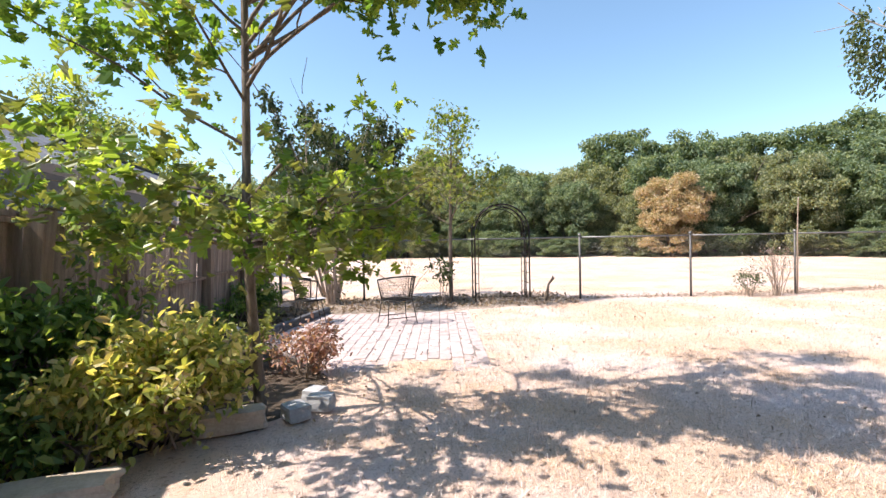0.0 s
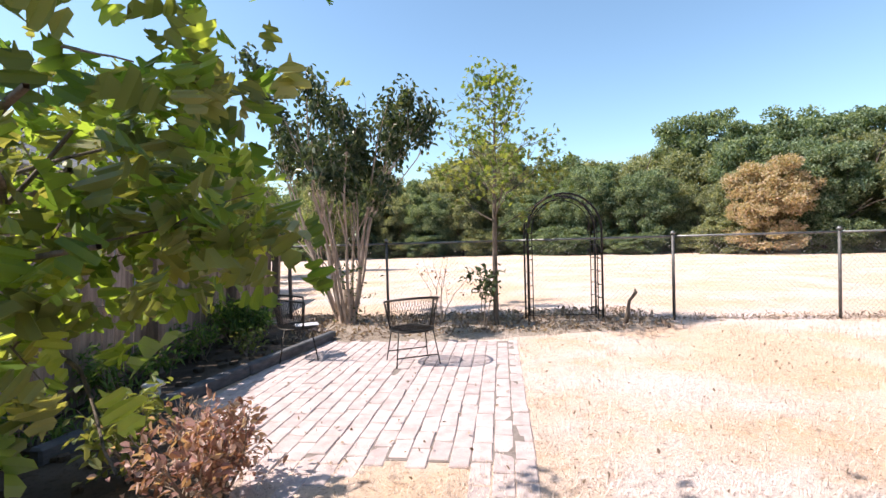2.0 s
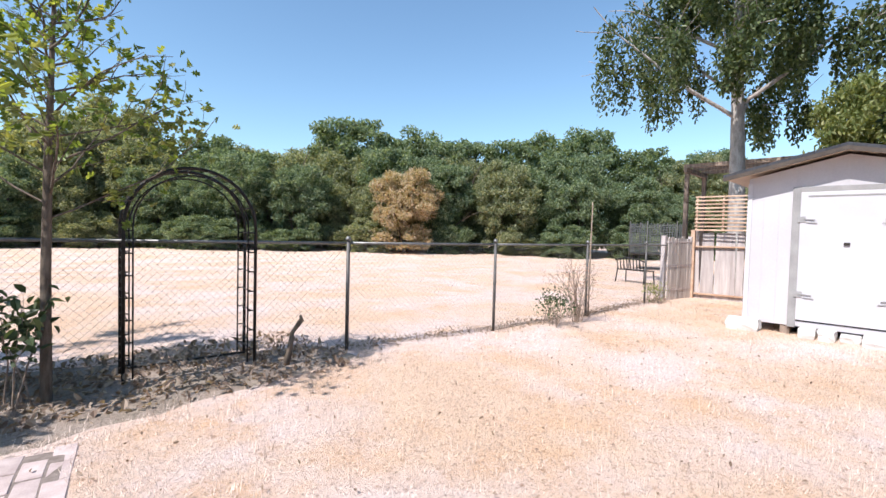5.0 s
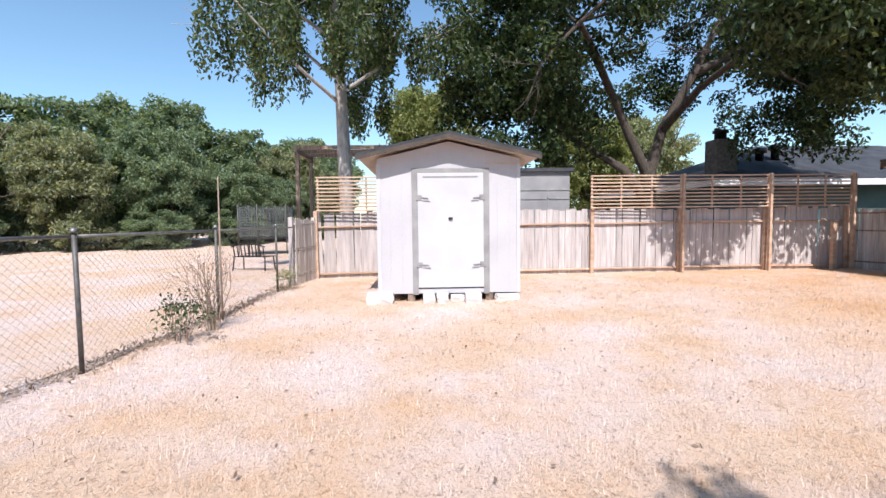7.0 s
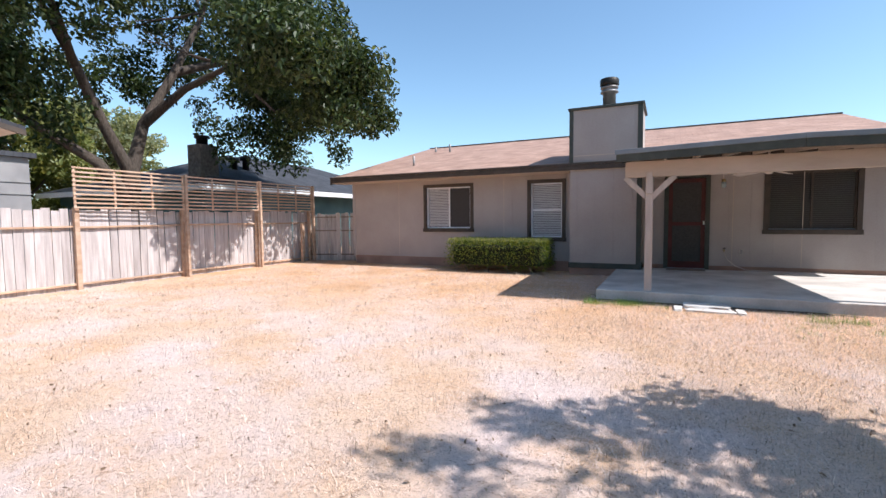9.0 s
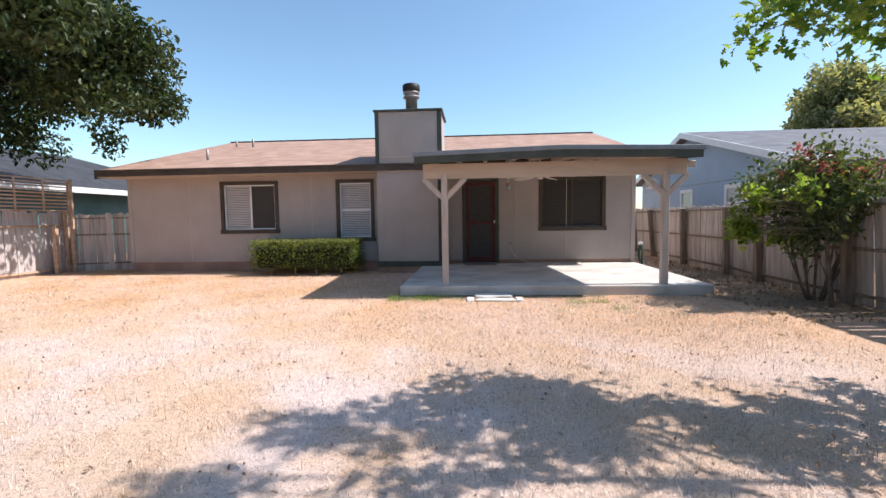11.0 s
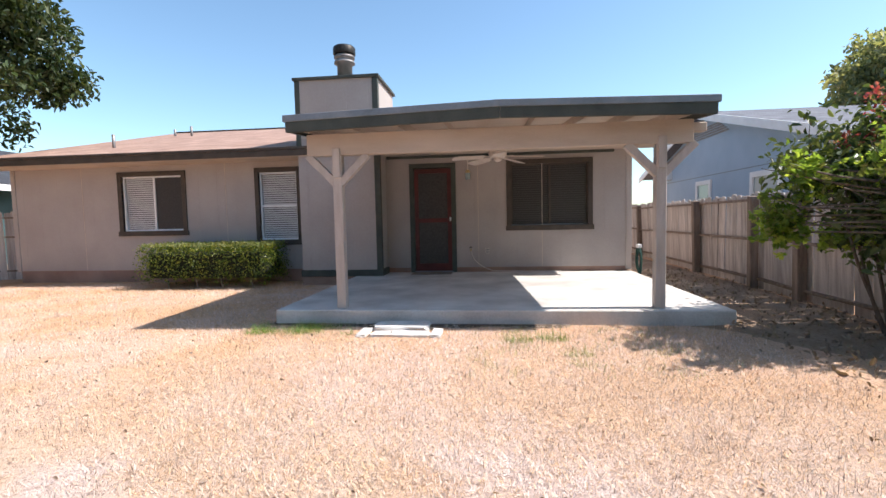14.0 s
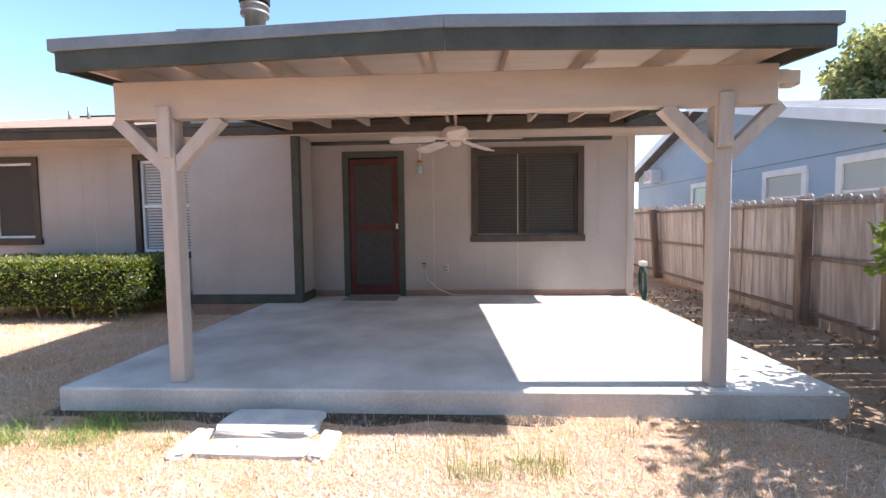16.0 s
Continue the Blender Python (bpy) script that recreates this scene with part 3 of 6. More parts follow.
pts = np.c_[rng.uniform(-0.5, 13.5, n), rng.uniform(-1.5, 9.2, n), rng.uniform(0.012, 0.03, n)]
tagged(new("leaf_debris", foliage("leaf_debris", pts, 0.028, OVAL, LITTERLEAF, rng, 0.0, 0.5)), "scattered dry brown leaves on the lawn", "dead leaves", kind="stuff")
pts = np.c_[rng.uniform(-0.8, 4.8, 2600), rng.uniform(8.5, 10.4, 2600), rng.uniform(0.03, 0.06, 2600)]
tagged(new("leaf_debris", foliage("leaf_debris", pts, 0.06, OVAL, LITTERLEAF, rng, 0.0, 0.5)), "dry leaves fallen under the small trees", "dead leaves", kind="stuff")
pts = np.c_[rng.uniform(-1.9, -0.3, 1500), rng.uniform(-7, 0.6, 1500), rng.uniform(0.03, 0.05, 1500)]
tagged(new("leaf_debris", foliage("leaf_debris", pts, 0.05, OVAL, LITTERLEAF, rng, 0.0, 0.5)), "dry leaves on the dirt beside the fence", "dead leaves", kind="stuff")
for k, (x, y) in enumerate(((1.62, -0.95), (1.45, -0.42), (1.97, -0.87), (4.3, -1.36), (3.85, -1.32), (2.3, -0.2))):
    blades("grass_tuft", x - 0.16, x + 0.16, y - 0.1, y + 0.1, 330, 0.085, GREENBLADE, "bright green tuft in the dead lawn", 20 + k, 1.5, 0.0, 0.12)
blades("green_grass", 3.7, 4.9, -1.52, -1.05, 4200, 0.10, GREENBLADE, "green grass tufts at the patio edge", 4, 0.9, 0.1)
blades("green_grass", 0.2, 2.4, -1.4, 0.2, 5000, 0.07, GREENBLADE, "sparse green grass tufts in the dead lawn", 5, 0.8, 0.55)
blades("green_grass", 13.2, 14.9, -2.0, 5.0, 2600, 0.08, GREENBLADE, "sparse green weeds along the fence", 6, 0.8, 0.4)


# ---- house ----
WY, EY = -5.38, -4.78          # back wall, eave
WT = 2.52                      # wall top
house = thing("house", (6.3, WY, 0), 0, "single-storey taupe house with brown shingle roof", "house")


def put(bm, parent):
    """World coordinates into the parent's own."""
    bmesh.ops.transform(bm, matrix=parent.matrix_world.inverted(), verts=bm.verts[:])
    return bm


def hp(name, bm, mat, label="", parent=None):
    return part(name, put(bm, house), mat, parent or house, label)


openings = [(0.40, 1.83, 1.06, 2.24), (2.99, 3.72, 0.17, 2.21), (6.12, 6.92, 0.86, 2.24), (8.61, 9.97, 1.09, 2.24)]
xs = sorted({-0.37, 12.55, *[o[0] for o in openings], *[o[1] for o in openings]})
for a, b in zip(xs, xs[1:]):
    o = [q for q in openings if q[0] <= a and b <= q[1]]
    if o:
        if o[0][2] > 0.27:
            hp("wall", box(a, b, WY - 0.14, WY, 0.26, o[0][2]), WALL)
        hp("wall", box(a, b, WY - 0.14, WY, o[0][3], WT), WALL)
    else:
        hp("wall", box(a, b, WY - 0.14, WY, 0.26, WT), WALL, "taupe painted plywood siding")
hp("wall", box(12.41, 12.55, -17.4, WY - 0.14, 0.26, WT), WALL)
hp("wall", box(-0.37, -0.23, -17.4, WY - 0.14, 0.26, WT), WALL)
hp("wall", box(-0.37, 12.55, -17.54, -17.4, 0.26, WT), WALL)
for x0, x1 in ((12.41, 12.55), (-0.37, -0.23)):
    bm = bmesh.new()
    v = [bm.verts.new((x, y, z)) for x in (x0, x1) for y, z in ((WY, WT), (-17.5, WT), (-11.4, 4.2))]
    bm.faces.new(v[:3]); bm.faces.new(v[3:][::-1])
    for i in range(3):
        bm.faces.new((v[i], v[3 + i], v[3 + (i + 1) % 3], v[(i + 1) % 3]))
    hp("gable", bm, WALL)
hp("foundation", box(4.9, 12.51, WY - 0.16, WY - 0.02, -0.05, 0.26), FOUND, "reddish brown foundation")
hp("foundation", box(12.39, 12.53, -17.4, WY - 0.16, -0.05, 0.26), FOUND)
hp("foundation", box(-0.33, 4.3, WY - 0.16, WY - 0.02, -0.05, 0.26), FOUND)
hp("foundation", box(-0.35, -0.22, -17.4, WY - 0.16, -0.05, 0.26), FOUND)
hp("corner_board", box(12.48, 12.58, WY - 0.1, WY + 0.02, 0.25, WT, 0.004), WALL)
hp("corner_board", box(-0.40, -0.30, WY - 0.1, WY + 0.02, 0.2, WT, 0.004), POSTP)
for x in (1.25, 2.47, 7.65, 10.9):
    hp("siding_seam", box(x - 0.006, x + 0.006, WY + 0.001, WY + 0.004, 0.27, WT), BEAMP)


def roof_slab(x0, x1, ya, za, yb, zb, thick):
    bm = bmesh.new()
    v = [bm.verts.new(p) for p in ((x0, ya, za), (x1, ya, za), (x1, yb, zb), (x0, yb, zb))]
    w = [bm.verts.new(p.co - Vector((0, 0, thick))) for p in v]
    bm.faces.new(v); bm.faces.new(w[::-1])
    for i in range(4):
        bm.faces.new((v[i], w[i], w[(i + 1) % 4], v[(i + 1) % 4]))
    bmesh.ops.recalc_face_normals(bm, faces=bm.faces[:])
    return bm


RX0, RX1, RIDGE = -0.85, 12.95, 4.36
hp("roof", roof_slab(RX0, RX1, EY, 2.62, -11.4, RIDGE, 0.09), SHINGLE, "weathered brown shingle roof")
hp("roof", roof_slab(RX0, RX1, -11.4, RIDGE, -18.0, 2.62, 0.09), SHINGLE)
hp("ridge_cap", box(RX0, RX1, -11.5, -11.3, RIDGE - 0.02, RIDGE + 0.025), BROWNTRIM)
hp("fascia", box(RX0, RX1, EY - 0.03, EY + 0.012, 2.465, 2.575, 0.004), BROWNTRIM, "dark brown eave board")
hp("drip_edge", box(RX0, RX1, EY - 0.01, EY + 0.03, 2.578, 2.632, 0.004), BROWNTRIM)
hp("soffit", box(RX0, RX1, WY, EY - 0.03, 2.45, 2.48), BEAMP)
hp("rake_board", roof_slab(RX1 - 0.03, RX1 + 0.012, EY, 2.54, -11.4, RIDGE - 0.08, 0.13), BROWNTRIM)
hp("rake_board", roof_slab(RX0 - 0.012, RX0 + 0.03, EY, 2.54, -11.4, RIDGE - 0.08, 0.13), BROWNTRIM)
for x, y, h in ((10.9, -6.3, 0.3), (11.15, -9.5, 0.28), (11.9, -9.8, 0.2)):
    z = 2.62 + (EY - y) * 0.263
    hp("roof_vent", lathe(bmesh.new(), [(0.035, -0.1), (0.035, h), (0.02, h + 0.005)], (x, y, z), 10), FLUE, "thin plumbing vent pipe")

# chimney chase and flue
CX0, CX1, CF = 4.28, 5.83, -4.84
chim = hp("chimney", box(CX0, CX1, -6.2, CF, 0.25, 3.84), WALL, "tall boxed chimney with taupe siding")


def cp(name, bm, mat, label=""):
    return part(name, put(bm, house), mat, chim, label)


cp("cap", box(CX0 - 0.05, CX1 + 0.05, -6.25, CF + 0.05, 3.84, 3.895, 0.006), DARKTRIM, "dark metal cap")
cp("corner_trim", box(CX1 - 0.07, CX1 + 0.02, CF - 0.07, CF + 0.02, 2.6, 3.84, 0.003), DARKTRIM)
cp("corner_trim", box(CX0 - 0.02, CX0 + 0.085, CF - 0.08, CF + 0.02, 0.25, 3.84, 0.003), DARKTRIM, "dark green corner trim")
cp("band", box(CX0 + 0.085, CX1 - 0.07, CF - 0.01, CF + 0.008, 2.78, 2.80), BEAMP)
cp("base_trim", box(CX0 - 0.03, CX1 + 0.02, -5.35, CF + 0.03, 0.165, 0.29, 0.004), DARKTRIM, "dark base board")
cp("foundation", box(CX0, CX1, -6.2, CF, -0.05, 0.165), FOUND)
cp("flue_pipe", lathe(bmesh.new(), [(0.145, 3.895), (0.145, 4.27), (0.20, 4.275), (0.20, 4.31), (0.165, 4.315), (0.165, 4.37), (0.20, 4.375), (0.20, 4.41), (0.165, 4.415), (0.165, 4.44)], (5.03, -5.35, 0), 24), FLUE, "round metal flue pipe with ribs")
cp("flue_cap", lathe(bmesh.new(), [(0.205, 4.44), (0.215, 4.455), (0.215, 4.57), (0.19, 4.60), (0.08, 4.615)], (5.03, -5.35, 0), 24), BLACKM, "black storm cap")


def framed(x0, x1, z0, z1, w, mat, name, label, kindc):
    """A window or door surround: boards round an opening, proud of the wall."""
    ob = hp(name, box(x0, x1, WY - 0.1, WY + 0.03, z1 - w, z1, 0.004), mat, label)
    p = lambda nm, bm, m, lb="": part(nm, put(bm, house), m, ob, lb)
    p("casing", box(x0, x0 + w, WY - 0.1, WY + 0.03, z0, z1 - w, 0.004), mat)
    p("casing", box(x1 - w, x1, WY - 0.1, WY + 0.03, z0, z1 - w, 0.004), mat)
    return ob, p


# wide patio window
win, wp = framed(0.31, 1.92, 0.97, 2.32, 0.09, BROWNTRIM, "window", "dark trimmed sliding window with screen", "window")
wp("sill", box(0.29, 1.94, WY - 0.1, WY + 0.045, 0.965, 1.06, 0.004), BROWNTRIM)
wp("rail", box(0.40, 1.83, WY - 0.075, WY - 0.03, 1.06, 1.085), DRIP)
wp("rail", box(0.40, 1.83, WY - 0.075, WY - 0.03, 2.20, 2.23), BROWNTRIM)
wp("mullion", box(1.085, 1.125, WY - 0.07, WY - 0.025, 1.085, 2.20), BROWNTRIM)
wp("pane", box(0.40, 1.085, WY - 0.065, WY - 0.058, 1.085, 2.20), PANE, "dark reflecting glass")
wp("pane", box(1.125, 1.83, WY - 0.065, WY - 0.058, 1.085, 2.20), PANE)
wp("jamb", box(0.40, 0.425, WY - 0.075, WY - 0.03, 1.085, 2.20), BROWNTRIM)
wp("jamb", box(1.805, 1.83, WY - 0.075, WY - 0.03, 1.085, 2.20), BROWNTRIM)

for i in range(26):
    wp("blind_slat", box(0.43, 1.80, WY - 0.057, WY - 0.054, 1.10 + i * 0.0423, 1.128 + i * 0.0423), SCREEN)

# bedroom sliding window, half blinds, half screen
win, wp = framed(8.52, 10.06, 1.0, 2.33, 0.09, BROWNTRIM, "window", "brown trimmed sliding window, half screened, half blinds", "window")
wp("sill", box(8.50, 10.08, WY - 0.1, WY + 0.045, 0.99, 1.09, 0.004), BROWNTRIM)
for a, b, c, d in ((8.61, 9.97, 1.09, 1.125), (8.61, 9.97, 2.205, 2.24), (8.61, 8.64, 1.125, 2.205), (9.94, 9.97, 1.125, 2.205), (9.245, 9.285, 1.125, 2.205)):
    wp("sash", box(a, b, WY - 0.07, WY - 0.03, c, d), WHITETRIM, "white vinyl sash")
wp("screen", box(8.64, 9.245, WY - 0.06, WY - 0.052, 1.125, 2.205), SCREEN, "black insect screen")
wp("pane", box(9.285, 9.94, WY - 0.135, WY - 0.13, 1.125, 2.205), PANE)
for i in range(24):
    wp("blind_slat", box(9.29, 9.935, WY - 0.10, WY - 0.075, 1.14 + i * 0.0445, 1.172 + i * 0.0445, 0, None), BLIND)

# narrow single-hung window by the chimney
win, wp = framed(6.03, 7.01, 0.78, 2.33, 0.09, BROWNTRIM, "window", "brown trimmed single-hung window with white blinds", "window")
wp("sill", box(6.01, 7.03, WY - 0.1, WY + 0.045, 0.76, 0.86, 0.004), BROWNTRIM)
for a, b, c, d in ((6.12, 6.92, 0.86, 0.9), (6.12, 6.92, 2.2, 2.24), (6.12, 6.15, 0.9, 2.2), (6.89, 6.92, 0.9, 2.2), (6.15, 6.89, 1.53, 1.575)):
    wp("sash", box(a, b, WY - 0.07, WY - 0.03, c, d), WHITETRIM)
wp("pane", box(6.15, 6.89, WY - 0.135, WY - 0.13, 0.9, 2.2), PANE)
for i in range(29):
    wp("blind_slat", box(6.155, 6.885, WY - 0.10, WY - 0.075, 0.91 + i * 0.0445, 0.942 + i * 0.0445), BLIND)

# screened red door
door, dp = framed(2.90, 3.81, 0.17, 2.30, 0.09, DARKTRIM, "door", "dark red screen door with dark green frame, closed", "door")
for a, b, c, d in ((3.64, 3.72, 0.19, 2.2), (2.99, 3.07, 0.19, 2.2), (3.07, 3.64, 2.11, 2.2), (3.07, 3.64, 0.19, 0.34), (3.07, 3.64, 1.15, 1.23)):
    dp("stile", box(a, b, WY - 0.05, WY - 0.012, c, d, 0.003), REDDOOR, "dark red painted rail")
dp("screen", box(3.07, 3.64, WY - 0.035, WY - 0.03, 0.34, 1.15), SCREEN)
dp("screen", box(3.07, 3.64, WY - 0.035, WY - 0.03, 1.23, 2.11), SCREEN)
dp("inner_door", box(2.99, 3.72, WY - 0.13, WY - 0.09, 0.19, 2.2), REDDOOR)
dp("inner_pane", box(3.25, 3.46, WY - 0.09, WY - 0.085, 1.3, 1.9), PANE)
dp("threshold", box(2.97, 3.74, WY - 0.1, WY + 0.06, 0.171, 0.192, 0.003), DRIP)
dp("handle", box(3.0, 3.03, WY - 0.012, WY + 0.03, 1.17, 1.25, 0.006), WHITETRIM, "small white latch handle")

# patio slab
bm = box(-0.40, 4.78, WY, -1.58, -0.05, 0.17, 0.012)
single("patio_slab", bm, CONCRETE, "worn grey concrete patio slab", "patio", kind="structure")

# patio cover
cover = thing("patio_cover", (2.2, -3.3, 0.17), 0, "lean-to patio roof on two painted posts", "patio cover")


def pc(name, bm, mat, label="", parent=None):
    return part(name, put(bm, cover), mat, parent or cover, label)


FX0, FX1, FY = -0.07, 4.46, -1.38
slope = 0.085
top = lambda y: 2.365 + (FY - y) * slope
XM = 2.1


def warp(bm):
    """The cover sags to both ends from a joint at its middle."""
    for v in bm.verts:
        v.co.z += 0.058 * (1 - abs(v.co.x - XM) / 2.3) - 0.018
    return bm


for x0, x1 in ((FX0, XM), (XM, FX1)):
    e0, e1 = (0.02 if x0 == FX0 else 0), (0.02 if x1 == FX1 else 0)
    pc("roof_deck", warp(roof_slab(x0, x1, FY, top(FY), -5.3, top(-5.3), 0.02)), BEAMP)
    pc("roofing", warp(roof_slab(x0 - e0, x1 + e1, FY + 0.02, top(FY) + 0.035, -5.3, top(-5.3) + 0.035, 0.03)), DRIP, "grey rolled roofing")
    pc("fascia", warp(box(x0, x1 - 0.004, FY - 0.02, FY + 0.02, 2.225, 2.345, 0.004)), DARKTRIM, "dark green fascia board")
    pc("drip_edge", warp(box(x0 - e0 * 1.5, x1 + e1 * 1.5, FY - 0.015, FY + 0.034, 2.342, 2.415, 0.004)), DRIP, "grey metal drip edge")
for x0, x1 in ((FX0 - 0.012, FX0 + 0.02), (FX1 - 0.02, FX1 + 0.012)):
    pc("side_fascia", roof_slab(x0, x1, FY, 2.345, -5.25, 2.345 + (FY + 5.25) * slope, 0.13), DARKTRIM)
for i in range(9):
    x = 0.12 + i * 0.525
    pc("rafter", warp(roof_slab(x - 0.02, x + 0.02, FY - 0.02, 2.345, -5.3, 2.345 + (FY - 0.02 + 5.3) * slope, 0.10)), BEAMP)
pc("beam", box(0.02, 4.36, -1.79, -1.69, 1.985, 2.235, 0.006), BEAMP, "wide painted header beam")
pc("ledger", box(FX0, CX0 - 0.03, WY + 0.004, WY + 0.05, 2.40, 2.54, 0.004), DARKTRIM, "dark green ledger board")
for x in (0.35, 4.0):
    post = pc("post", box(x - 0.055, x + 0.055, -1.795, -1.685, 0.17, 1.985, 0.006), POSTP, "painted timber post with splits")
    pc("stub", box(x - 0.045, x + 0.045, -1.69, -1.655, 1.72, 2.06, 0.004), POSTP, "", post)
    for s in (-1, 1):
        bm = stick(bmesh.new(), (x + s * 0.03, -1.74, 1.66), (x + s * 0.36, -1.74, 1.99), 0.085, 0.085, 0.004, (0, 1, 0))
        pc("brace", bm, POSTP, "", post)
# torn end of the beam
pc("splintered_board", box(-0.12, 0.08, -1.80, -1.70, 2.10, 2.20, 0.01), BEAMP, "broken splintered beam end")

# ceiling fan
fan = thing("ceiling_fan", (2.1, -3.85, 2.2), 0, "aged white five-blade ceiling fan hung from rafters", "ceiling fan")
part("downrod", lathe(bmesh.new(), [(0.012, 0.09), (0.012, 0.30), (0.05, 0.31), (0.055, 0.36)], (0, 0, 0), 12), FANW, fan)
part("motor", lathe(bmesh.new(), [(0.05, -0.03), (0.085, -0.02), (0.105, 0.0), (0.11, 0.06), (0.09, 0.09), (0.03, 0.105)], (0, 0, 0), 24), FANW, fan)
part("switch_cup", lathe(bmesh.new(), [(0.03, -0.075), (0.045, -0.06), (0.05, -0.03)], (0, 0, 0), 18), FANW, fan)
for k in range(5):
    a = 2 * math.pi * k / 5 + 0.35
    bm = bmesh.new()
    out = [(0.17, -0.045), (0.22, -0.06), (0.50, -0.072), (0.545, -0.05), (0.55, 0.0), (0.545, 0.05), (0.50, 0.072), (0.22, 0.06), (0.17, 0.045)]
    lo = [bm.verts.new((x, y, -0.012 + y * 0.2 - 0.07 * x)) for x, y in out]
    hi = [bm.verts.new(v.co + Vector((0, 0, 0.007))) for v in lo]
    bm.faces.new(hi); bm.faces.new(lo[::-1])
    for i in range(len(out)):
        j = (i + 1) % len(out)
        bm.faces.new((lo[i], lo[j], hi[j], hi[i]))
    block(bm, 0.09, 0.2, -0.02, 0.02, -0.018, -0.008)
    bmesh.ops.rotate(bm, verts=bm.verts[:], matrix=Matrix.Rotation(a, 3, "Z"))
    part("blade", bm, FANW, fan)
fan.scale = (1.35, 1.35, 1.2)

# wall fittings on the patio
lamp = thing("wall_lamp", (2.66, WY, 2.06), 0, "small brass jelly-jar wall lamp by door", "wall lamp")
part("base", lathe(bmesh.new(), [(0.045, 0.0), (0.05, 0.02), (0.03, 0.06)], (0, 0.05, 0.03), 14), BRASS, lamp)
part("jar", lathe(bmesh.new(), [(0.02, -0.1), (0.045, -0.085), (0.05, 0.0), (0.045, 0.03)], (0, 0.05, 0), 14), PANEPALE, lamp)
part("mount", box(-0.03, 0.03, 0.0, 0.05, 0.03, 0.09, 0.004), BRASS, lamp)
part("conduit", box(-0.008, 0.008, 0.0, 0.012, 0.09, 0.36), FANW, lamp)
tap = thing("hose_tap", (2.62, WY, 0.62), 0, "brass garden tap on the siding", "tap")
part("pipe", rod(bmesh.new(), [(0, 0, 0), (0, 0.06, 0), (0, 0.1, -0.03)], 0.014, 8), BRASS, tap)
part("wheel", lathe(bmesh.new(), [(0.03, 0.03), (0.032, 0.04), (0.01, 0.045)], (0, 0.05, 0), 10), BLACKM, tap)
cord = bmesh.new()
rod(cord, [(2.63, WY + 0.03, 0.6), (2.55, WY + 0.03, 0.4), (2.40, WY + 0.03, 0.27), (2.2, WY + 0.04, 0.19), (1.2, WY + 0.05, 0.18), (0.9, WY + 0.05, 0.18)], 0.006, 6)
single("wall_cable", cord, FANW, "thin cable drooping along wall base", "cable")
out = thing("outlet_box", (2.3, WY, 0.58), 0, "weathered outdoor outlet cover", "outlet")
part("box", box(-0.035, 0.035, 0, 0.03, -0.05, 0.05, 0.005), FANW, out)
part("cover", box(-0.028, 0.028, 0.03, 0.036, -0.043, -0.004), GREYTRIM, out)
part("cover", box(-0.028, 0.028, 0.03, 0.036, 0.004, 0.043), GREYTRIM, out)
single("door_mat", box(2.98, 3.75, WY + 0.08, WY + 0.42, 0.17, 0.182, 0.003), material("worn_mat", (0.16, 0.13, 0.11), (0.27, 0.23, 0.2), 15, 0.95, 0, 0.6, 200), "worn brown door mat on the slab", "mat")
hose = thing("garden_hose", (-0.52, WY - 0.02, 0.4), 0, "green hose coiled on a white wall hook", "hose")
bm = bmesh.new()
for k in range(4):
    rod(bm, [(0.04 * math.sin(a) * (1 + 0.4 * math.sin(k * 2)) + 0.0, 0.05 + 0.02 * k + 0.02 * math.cos(a), 0.02 - 0.23 * math.cos(a) - 0.03 * k) for a in (2 * math.pi * i / 16 for i in range(17))], 0.013, 6)
part("coil", bm, HOSE, hose)
part("hook", box(-0.04, 0.04, 0.0, 0.13, 0.2, 0.27, 0.01), WHITETRIM, hose, "white plastic hanger")
# step stones in front of the slab
for name, x0, x1, y0, y1, z1 in (("step_stone", 2.86, 3.48, -1.17, -0.99, 0.035), ("step_stone", 2.90, 3.50, -1.53, -1.22, 0.06)):
    single(name, rough_block(x0 + y0, x1 - x0, y1 - y0, z1), BLOCKC, "pale concrete paver laid as a step", "paver", "step stones", at=((x0 + x1) / 2, (y0 + y1) / 2, 0))
for x in (2.79, 3.57):
    single("step_stone", rough_block(x, 0.11, 0.32, 0.035), BLOCKC, "pale concrete edging block beside the step", "paver", "step stones", at=(x, -1.14, 0))

# hedge
rng = np.random.default_rng(11)
pts = np.stack([rng.uniform(6.25, 8.86, 15000), rng.uniform(-5.25, -4.25, 15000), rng.uniform(0.1, 0.8, 15000)], 1)
k = np.min(np.stack([pts[:, 0] - 6.25, 8.86 - pts[:, 0], -4.25 - pts[:, 1], pts[:, 1] + 5.25, 0.8 - pts[:, 2]]), 0)
pts = pts[(k < 0.14) & ((pts[:, 2] > 0.2) | (rng.uniform(size=15000) < 0.5))]
pts += rng.normal(size=pts.shape) * 0.02
hedge = thing("hedge", (7.55, -4.75, 0), 0, "clipped boxwood hedge below the windows", "hedge")
me = foliage("leaves", pts - (7.55, -4.75, 0), 0.045, OVAL, HEDGELEAF, rng, -0.3)
c = tagged(new("leaves", me), kind="stuff"); c.parent = hedge
pts = np.stack([rng.uniform(6.3, 8.8, 2500), rng.uniform(-5.2, -4.3, 2500), rng.normal(0.81, 0.02, 2500)], 1)
c = tagged(new("pale_top_leaves", foliage("pale_top_leaves", pts - (7.55, -4.75, 0), 0.045, OVAL, PALELEAF, rng, -1.0)), kind="stuff"); c.parent = hedge
# near-black filler block: the shade between the leaves, put in as colour
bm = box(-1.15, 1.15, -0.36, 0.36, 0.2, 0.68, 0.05)
